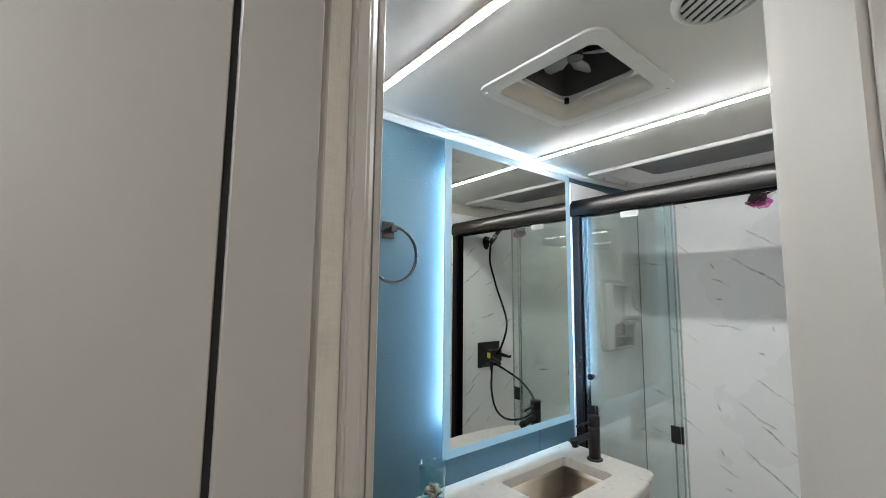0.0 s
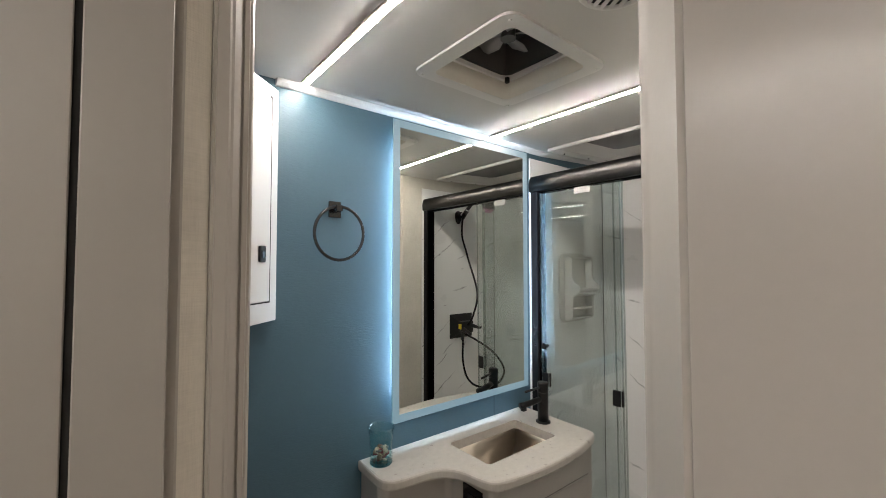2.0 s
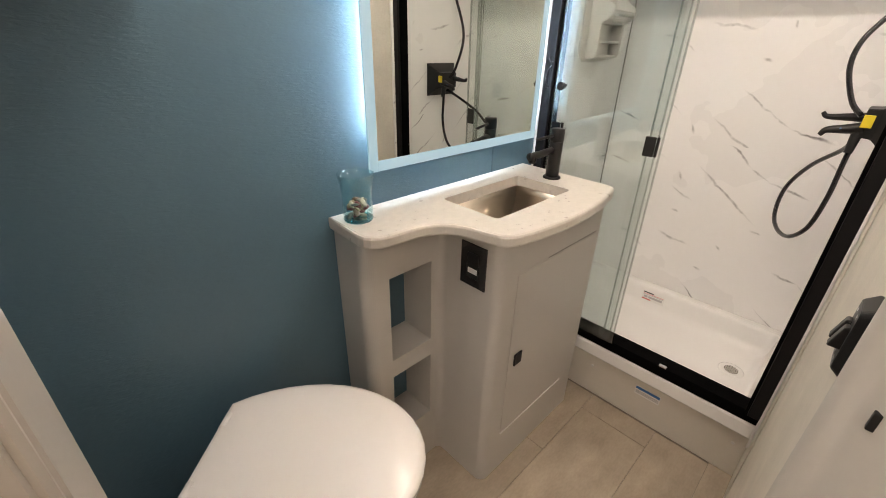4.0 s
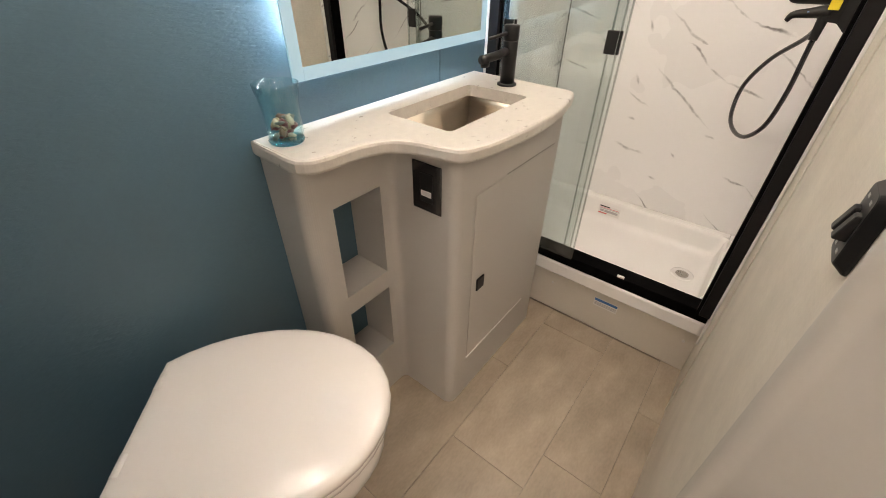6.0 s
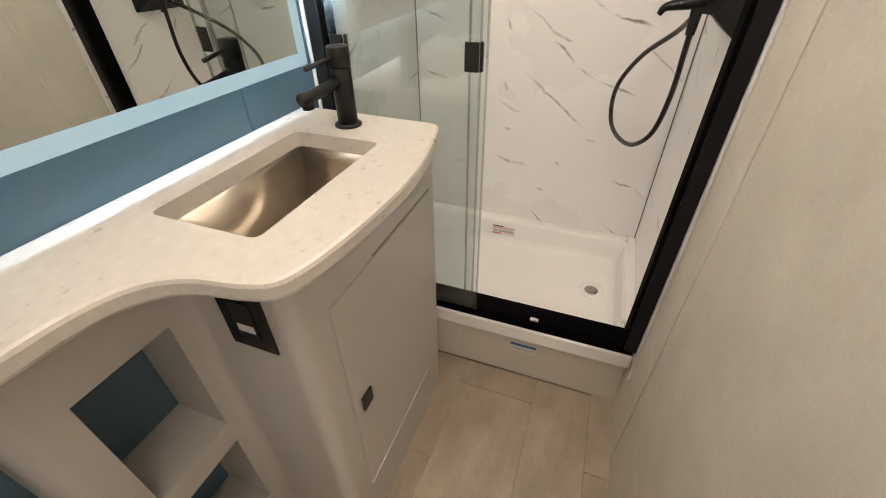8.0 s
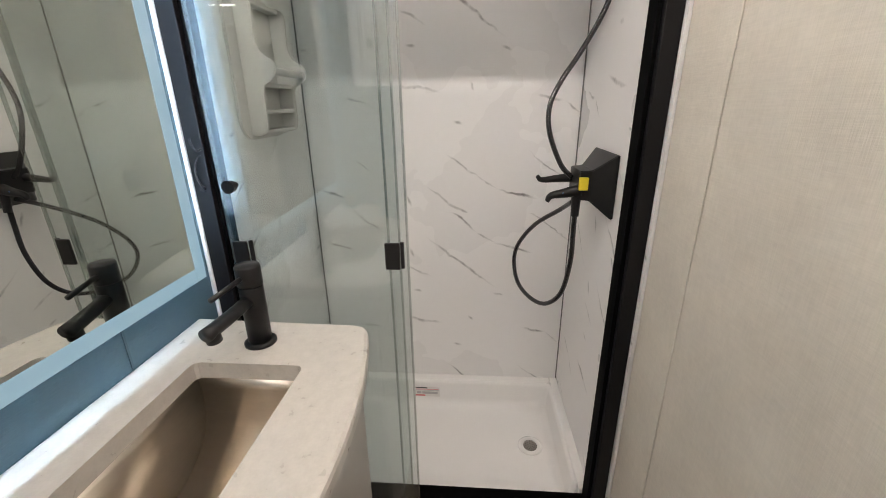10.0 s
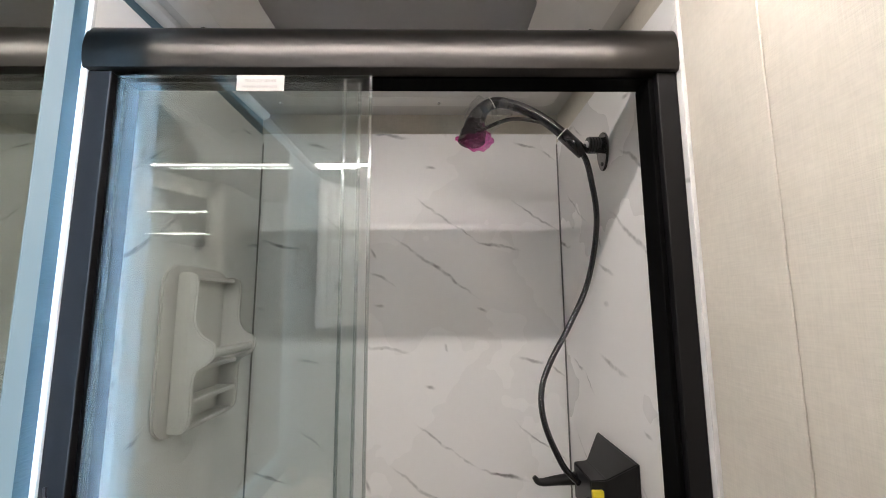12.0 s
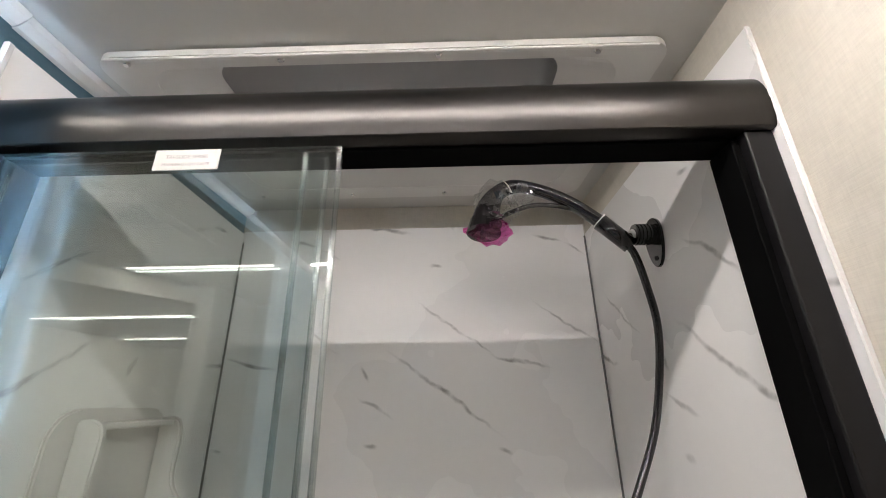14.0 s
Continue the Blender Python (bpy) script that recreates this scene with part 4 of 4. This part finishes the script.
# wall panels
structure("wall_panel_back", box(BACK_X - 0.006, BACK_X - 0.0005, RIGHT_Y + 0.007, SHOWER_Y - 0.007, RIM + 0.002, 1.962), MARBLE, "white marble-look shower wall panel with grey veins", category="wall panel")
structure("wall_panel_right", box(1.5125, BACK_X - 0.0065, RIGHT_Y + 0.0005, RIGHT_Y + 0.006, CURB + 0.004, 1.935), MARBLE_SIDE, "white marble-look shower wall panel with grey veins", category="wall panel")
structure("wall_panel_left", box(1.5255, BACK_X - 0.0065, SHOWER_Y - 0.006, SHOWER_Y - 0.0005, CURB + 0.004, 1.955), MARBLE_SIDE, "white marble-look shower wall panel with grey veins", category="wall panel")
CORNER = material("corner_bead", (0.16, 0.155, 0.15), 0.5, bump=0)
structure("trim_corner", box(BACK_X - 0.0095, BACK_X - 0.006, RIGHT_Y + 0.0062, RIGHT_Y + 0.0095, RIM + 0.003, 1.93), CORNER, "grey corner bead between shower panels", category="trim")
structure("trim_corner", box(BACK_X - 0.0095, BACK_X - 0.006, SHOWER_Y - 0.0095, SHOWER_Y - 0.0062, RIM + 0.003, 1.93), CORNER, "grey corner bead between shower panels", category="trim")
structure("trim_panel_edge", box(1.5095, 1.5122, RIGHT_Y + 0.0005, RIGHT_Y + 0.0075, 0.20, 1.936, 0.0015, 1), WHITE, "white edge trim of the shower panel", category="trim")
structure("trim_wall_end", box(1.5165, 1.5250, WALL_Y - 0.006, SHOWER_Y - 0.001, 0.20, 1.955, 0.0015, 1), WHITE, "white edge trim at the end of the blue wall", category="trim")
structure("trim_batten", box(1.375, 1.389, RIGHT_Y + 0.0004, RIGHT_Y + 0.003, 0.0, 1.995, 0.001, 1), LINEN, "flat linen-covered batten over a wall joint", category="trim")

# sliding glass enclosure
encl = thing("shower_door", (DOOR_X, 0.516, CURB), "black framed sliding glass shower door, half open", "shower door")


def ybox(x0, x1, y0, y1, z0, z1, bevel=0.0, seg=2):
    return box(x0 - DOOR_X, x1 - DOOR_X, y0 - 0.516, y1 - 0.516, z0 - CURB, z1 - CURB, bevel, seg)


YL, YR = 0.952, RIGHT_Y + 0.0065
b = bmesh.new()
prof = [(1.575, 1.8023), (1.517, 1.8023), (1.5145, 1.8040), (1.5122, 1.8125), (1.5108, 1.8235), (1.5106, 1.8345), (1.5118, 1.8455), (1.5142, 1.8555), (1.518, 1.8645), (1.522, 1.8700), (1.527, 1.8725), (1.545, 1.8740), (1.575, 1.8745)]
ends = [[b.verts.new((x - DOOR_X, y - 0.516, z - CURB)) for x, z in prof] for y in (YR, YL)]
n = len(prof)
for k in range(n):
    b.faces.new((ends[0][k], ends[0][(k + 1) % n], ends[1][(k + 1) % n], ends[1][k]))
b.faces.new(ends[0])
b.faces.new(ends[1])
hd = part("header", b, BRONZE, encl, "satin black rounded header rail", smooth=True)
es = hd.modifiers.new("split", "EDGE_SPLIT")
es.split_angle = radians(35)
part("top_track", ybox(1.536, 1.572, YR + 0.002, YL - 0.002, 1.7985, 1.8020), TRACKBLACK, encl)
part("jamb_post", ybox(1.522, 1.572, YR, YR + 0.030, 0.300, 1.8020, 0.002), POSTBLACK, encl)
part("inner_channel", ybox(1.532, 1.572, YR + 0.0302, YR + 0.0385, 0.301, 1.797, 0.001, 1), TRACKBLACK, encl)
part("jamb_post", ybox(1.522, 1.572, YL - 0.036, YL, 0.300, 1.8020, 0.002), POSTBLACK, encl)
part("inner_channel", ybox(1.532, 1.572, YL - 0.042, YL - 0.0362, 0.301, 1.797, 0.001, 1), TRACKBLACK, encl)
part("bottom_track", ybox(1.548, 1.612, YR, YL, CURB + 0.0005, 0.2995, 0.003), TRACKBLACK, encl)
part("track_clip", ybox(1.545, 1.556, 0.352, 0.376, 0.2998, 0.306, 0.001, 1), CHROME, encl)
LEAN = 0.016  # the hanging panels lean a little at the top
for x, y0, y1, zt in ((1.536, 0.540, 0.902, 1.7935), (1.556, 0.560, 0.908, 1.7935)):
    b = ybox(x - 0.002, x + 0.002, y0, y1, 0.303, zt)
    for v in b.verts:
        v.co.x -= LEAN if v.co.z > 1.0 else 0.0
    pn = part("glass_pane", b, GLASS, encl, "clear glass sliding panel")
    pn.visible_shadow = False
for x, y in ((1.536, 0.5385), (1.556, 0.558), (1.546, 0.578)):
    b = ybox(x - 0.003, x + 0.003, y - 0.0025, y + 0.0015, 0.303, 1.7925)
    for v in b.verts:
        v.co.x -= LEAN if v.co.z > 1.0 else 0.0
    part("edge_seal", b, GASKET, encl, "clear plastic edge seal")
part("edge_seal", ybox(1.533, 1.538, 0.9035, 0.9065, 0.303, 1.794), GASKET, encl)
k_ = part("pull_knob", cyl((1.500 - DOOR_X, 0.869 - 0.516, 1.150 - CURB), (1.514 - DOOR_X, 0.869 - 0.516, 1.150 - CURB), 0.0125, 0.011), BLACK, encl, "small black pull knob", smooth=False)
part("stem", cyl((1.514 - DOOR_X, 0.869 - 0.516, 1.150 - CURB), (1.5275 - DOOR_X, 0.869 - 0.516, 1.150 - CURB), 0.006), BLACK, k_)
for y in (0.567, 0.876):
    g = part("guide_bracket", ybox(1.514, 1.520, y - 0.015, y + 0.015, 0.982, 1.038, 0.0015, 1), BLACK, encl, "black glass bracket")
    part("lip", ybox(1.5205, 1.5275, y - 0.022, y - 0.0152, 0.982, 1.038, 0.001, 1), BLACK, g)
TAG = material("grey_white_label", (0.42, 0.405, 0.385), 0.55, vary=0.03, bump=0)
TAGPRINT = material("label_print", (0.20, 0.19, 0.185), 0.6, vary=0.05, bump=0)
lab = part("maker_label", ybox(1.5166, 1.5178, 0.663, 0.731, 1.768, 1.792), TAG, encl, "white printed label")


def words(text, size, place, parent):
    c = bpy.data.curves.new("print", "FONT")
    c.body, c.size, c.align_x, c.align_y, c.extrude = text, size, "CENTER", "CENTER", 0.0001
    t_ = new("print", c)
    t_.data.materials.append(TAGPRINT)
    t_.parent = parent
    t_.matrix_basis = pose(*place, 90, 0, -90)


words("TRI-SLIDE SERIES", 0.0062, (1.5162 - DOOR_X, 0.697 - 0.516, 1.783 - CURB), lab)
words("MANUFACTURE DATE", 0.0050, (1.5162 - DOOR_X, 0.697 - 0.516, 1.774 - CURB), lab)
catch = thing("hook_latch", (1.5215, 0.926, 1.166), "small steel hook and eye latch on the black post", "latch")
part("hook", tube(spline([(-0.004, 0.004, -0.02), (-0.006, 0.010, 0.0), (-0.006, 0.008, 0.022), (-0.005, 0.002, 0.034), (-0.004, -0.004, 0.040)]), 0.0017, 8), BRONZE, catch, smooth=True)
part("eye", cyl((0.001, 0.004, -0.022), (-0.007, 0.004, -0.022), 0.0048, n=16), BRONZE, catch)
part("catch_pin", tube(spline([(0.0, -0.006, 0.052), (-0.010, -0.004, 0.050), (-0.010, 0.004, 0.060), (-0.010, 0.006, 0.072)]), 0.0018, 8), BLACK, catch, smooth=True)

# moulded shelf unit on the left shower wall
caddy = thing("shower_caddy", (1.848, SHOWER_Y - 0.0065, 1.375), "white moulded corner shelf for soap in the shower", "shower shelf")


def zslab(points, y0, y1, bevel=0.0):
    b_ = bmesh.new()
    f = b_.faces.new([b_.verts.new((x, y0, z)) for x, z in points])
    e = bmesh.ops.extrude_face_region(b_, geom=[f])
    bmesh.ops.translate(b_, vec=(0, y1 - y0, 0), verts=[v for v in e["geom"] if isinstance(v, bmesh.types.BMVert)])
    if bevel:
        bmesh.ops.bevel(b_, geom=b_.edges[:], offset=bevel, segments=2, affect="EDGES")
    return b_


part("back_plate", zslab(rounded(-0.130, 0.104, -0.160, 0.166, 0.045), -0.008, -0.0005, 0.003), PORCELAIN, caddy)
side = [(p.x, p.y) for p in spline([(-0.0085, 0.150, 0), (-0.034, 0.150, 0), (-0.048, 0.130, 0), (-0.047, 0.060, 0), (-0.060, 0.030, 0), (-0.084, 0.014, 0), (-0.088, -0.008, 0), (-0.074, -0.026, 0), (-0.052, -0.045, 0), (-0.050, -0.125, 0), (-0.036, -0.148, 0), (-0.0085, -0.150, 0)], 4)]
for x0 in (-0.092, 0.080):
    b = bmesh.new()
    f = b.faces.new([b.verts.new((x0, y, z)) for y, z in side])
    e = bmesh.ops.extrude_face_region(b, geom=[f])
    bmesh.ops.translate(b, vec=(0.012, 0, 0), verts=[v for v in e["geom"] if isinstance(v, bmesh.types.BMVert)])
    bmesh.ops.bevel(b, geom=[k for k in b.edges if k.calc_face_angle(0) > 1.2], offset=0.003, segments=2, affect="EDGES")
    part("side_wing", b, PORCELAIN, caddy)
part("bar", cyl((-0.0795, -0.074, -0.006), (0.0795, -0.074, -0.006), 0.009), PORCELAIN, caddy)
for z, d in ((0.142, 0.036), (-0.142, 0.044), (-0.035, 0.050), (-0.095, 0.048)):
    part("shelf", box(-0.0795, 0.0795, -d, -0.0085, z - 0.005, z + 0.005, 0.003), PORCELAIN, caddy)

# hand shower
SHX = 1.79
hs = thing("hand_shower", (SHX, RIGHT_Y + 0.006, 1.785), "glossy black hand shower wrapped in clear film on its wall mount", "hand shower")
plate_pts = []
for k in range(33):
    a = radians(360 * k / 33)
    r = 0.027
    plate_pts.append((r * math.cos(a), 0.012 + r * math.sin(a) * (1.0 if math.sin(a) > 0 else 2.1)))
part("wall_flange", zslab(plate_pts, 0.0005, 0.006, 0.0012), GLOSSBLACK, hs)
part("flange_screw", cyl((0, 0.006, -0.030), (0, 0.0075, -0.030), 0.004, n=12), GAP, hs)
b = cyl((0, 0.006, 0.012), (0, 0.036, 0.012), 0.0165, 0.0165, 28)
for k in range(4):
    cyl((0, 0.012 + 0.006 * k, 0.012), (0, 0.0145 + 0.006 * k, 0.012), 0.018, n=28, bm=b)
part("swivel", b, GLOSSBLACK, hs, smooth=False)
part("ball", cyl((0, 0.036, 0.012), (0, 0.040, 0.011), 0.010, 0.008), WHITE, hs, "white swivel ball")
part("neck", cyl((0, 0.040, 0.011), (0.0, 0.060, 0.002), 0.005), GLOSSBLACK, hs)
H = Vector((SHX, RIGHT_Y + 0.006, 1.785))


def W_(pts):
    return [Vector(p) - H for p in pts]


part("cradle", cyl(*W_([(SHX, 0.128, 1.778), (SHX, 0.172, 1.822)]), 0.0140, 0.0145, 20), GLOSSBLACK, hs, smooth=True)
part("collar_ring", cyl(*W_([(SHX, 0.1725, 1.8225), (SHX, 0.1738, 1.8238)]), 0.0149, n=20), LABEL, hs, "pale grey ring")
arm = spline(W_([(SHX, 0.150, 1.800), (SHX, 0.178, 1.828), (SHX, 0.222, 1.862), (SHX, 0.270, 1.885), (SHX, 0.310, 1.893), (SHX, 0.340, 1.880), (SHX, 0.357, 1.852), (SHX, 0.363, 1.822)]), 8)
part("handle", tube(arm, lambda u: 0.0112 + 0.007 * max(0, u - 0.5) / 0.5 + (0.009 * max(0, u - 0.72) / 0.28), 16), GLOSSBLACK, hs, smooth=True)
part("trigger", tube(spline(W_([(SHX, 0.215, 1.848), (SHX, 0.250, 1.855), (SHX, 0.290, 1.854), (SHX, 0.346, 1.832)]), 6), 0.0042, 10), GLOSSBLACK, hs, smooth=True)
part("spray_face", cyl(*W_([(SHX, 0.366, 1.828), (SHX - 0.004, 0.368, 1.804)]), 0.024, 0.029, 24), GLOSSBLACK, hs)
# crumpled film and pink tip
rng = random.Random(11)


def crumple(center, radii, seed, jag):
    b_ = bmesh.new()
    bmesh.ops.create_icosphere(b_, subdivisions=3, radius=1)
    for v in b_.verts:
        d = noise.noise(v.co * 2.3 + Vector((seed, seed * 2, 0))) * jag + noise.noise(v.co * 5.5 + Vector((0, seed, 3))) * jag * 0.5
        v.co = Vector((v.co.x * radii[0], v.co.y * radii[1], v.co.z * radii[2])) * (1 + d) + Vector(center) - H
    return b_


part("film_wrap", crumple((SHX, 0.345, 1.856), (0.031, 0.036, 0.043), 3.1, 0.30), FILM, hs, "crumpled clear film")
part("film_tail", crumple((SHX, 0.300, 1.878), (0.018, 0.026, 0.022), 6.1, 0.40), FILM, hs)
part("pink_wrap", crumple((SHX - 0.003, 0.352, 1.806), (0.030, 0.030, 0.020), 8.7, 0.35), PINK, hs, "pink crumpled film tip")
b = cyl(Vector((SHX - 0.004, 0.372, 1.806)) - H, Vector((SHX - 0.004, 0.402, 1.811)) - H, 0.016, 0.002, 10)
for k, v in enumerate(b.verts):
    v.co.x *= 0.6
    v.co.z += 0.0025 * math.sin(k * 2.3)
part("pink_point", b, PINK, hs, "pink twisted film point")
part("tie", tube([p + Vector((0.0, 0.0, 0.0)) for p in W_([(SHX - 0.014, 0.330, 1.897), (SHX - 0.020, 0.325, 1.886), (SHX - 0.018, 0.318, 1.872)])], 0.0008, 6), CREAM, hs)

hose = thing("shower_hose", (1.78, 0.15, 1.2), "black flexible shower hose", "hose")
HO = Vector((1.78, 0.15, 1.2))
top_run = spline([(SHX, 0.140, 1.790), (1.795, 0.122, 1.765), (1.800, 0.110, 1.713), (1.815, 0.098, 1.652), (1.845, 0.095, 1.581), (1.860, 0.113, 1.495), (1.855, 0.158, 1.409), (1.835, 0.205, 1.340), (1.815, 0.231, 1.285), (1.800, 0.230, 1.225), (1.795, 0.200, 1.152), (1.795, 0.170, 1.118)], 8)
part("upper_hose", tube([p - HO for p in top_run], 0.0062, 12), GLOSSBLACK, hose, smooth=True)
loop_run = spline([(1.765, 0.162, 1.075), (1.760, 0.162, 1.000), (1.760, 0.162, 0.907), (1.780, 0.174, 0.812), (1.820, 0.205, 0.759), (1.885, 0.239, 0.746), (1.955, 0.268, 0.764), (1.995, 0.278, 0.818), (1.985, 0.268, 0.880), (1.935, 0.230, 0.956), (1.860, 0.178, 1.020), (1.785, 0.162, 1.062)], 8)
part("lower_loop", tube([p - HO for p in loop_run], 0.0062, 12), GLOSSBLACK, hose, smooth=True)
part("hose_nut", cyl(Vector((1.764, 0.162, 1.082)) - HO, Vector((1.756, 0.163, 1.030)) - HO, 0.012, 0.009, 16), BLACK, hose)

# mixing valve
valve = thing("shower_valve", (1.812, RIGHT_Y + 0.006, 1.105), "black shower mixing valve with two levers and a yellow tag", "shower valve")
b = bmesh.new()
rows = [(0.092, 0.074, 0.0005), (0.092, 0.074, 0.006), (0.050, 0.036, 0.050), (0.047, 0.034, 0.078)]
vs = [[b.verts.new((x * sx - 0.012 * min(1, y / 0.05), y, x2 * sz)) for x, x2 in ((-1, -1), (1, -1), (1, 1), (-1, 1))] for sx, sz, y in rows]
for p, q in zip(vs, vs[1:]):
    for k in range(4):
        b.faces.new((p[k], p[(k + 1) % 4], q[(k + 1) % 4], q[k]))
b.faces.new(vs[0])
b.faces.new(vs[-1])
bmesh.ops.bevel(b, geom=b.edges[:], offset=0.002, segments=2, affect="EDGES")
part("body", b, BLACK, valve)
for sx, sz in ((0.083, -0.065), (-0.083, 0.065), (0.083, 0.065), (-0.083, -0.065)):
    part("screw", cyl((sx, 0.006, sz), (sx, 0.0075, sz), 0.003, n=10), GAP, valve)
VO = Vector((1.812, RIGHT_Y + 0.006, 1.105))
for pts_, r in (([(1.835, 0.155, 1.112), (1.835, 0.200, 1.108), (1.832, 0.236, 1.106), (1.830, 0.248, 1.116)], 0.0145), ([(1.765, 0.155, 1.093), (1.762, 0.190, 1.086), (1.760, 0.222, 1.080), (1.760, 0.232, 1.066)], 0.0175)):
    lv = part("lever", tube([p - VO for p in spline(pts_, 6)], lambda u, r=r: r * (1.1 - 0.72 * u ** 0.7), 14, flat=0.85), BLACK, valve, smooth=True)
part("yellow_tag", box(1.742 - VO.x, 1.750 - VO.x, 0.142 - VO.y, 0.163 - VO.y, 1.096 - VO.z, 1.126 - VO.z, 0.001, 1), YELLOW, valve, "yellow printed tag")
part("blue_dot", cyl(Vector((1.7495, 0.196, 1.087)) - VO, Vector((1.7515, 0.196, 1.087)) - VO, 0.0028, n=12), BLUEPRINT, valve)

# ---- floor planks ----
floor_ob = bpy.data.objects["floor"]
rows_y = [-1.25, -0.93, -0.60, -0.27, -0.025, 0.147, 0.322, 0.568, 0.912]
starts = [0.1, 0.45, 0.25, 0.0, 0.33, 0.80, 0.60, 0.15]
PL = 0.60
shared = {}
for (y0, y1), sx in zip(zip(rows_y, rows_y[1:]), starts):
    x = -2.28 - (1 - sx) * PL + 0.4
    while x < 2.1:
        x0, x1 = max(x, -2.28), min(x + PL, 1.575 if y0 > 0.05 else 2.11)
        if x1 - x0 > 0.02:
            key = (round(x1 - x0, 4), round(y1 - y0, 4))
            if key not in shared:
                b = box(0.0006, x1 - x0 - 0.0006, 0.0006, y1 - y0 - 0.0006, -0.004, 0.0, 0.0008, 1)
                ob = part("plank", b, FLOOR, floor_ob)
                shared[key] = ob.data
            else:
                ob = new("plank", shared[key])
                ob.parent = floor_ob
            ob.location = (x0, y0, 0)
        x += PL
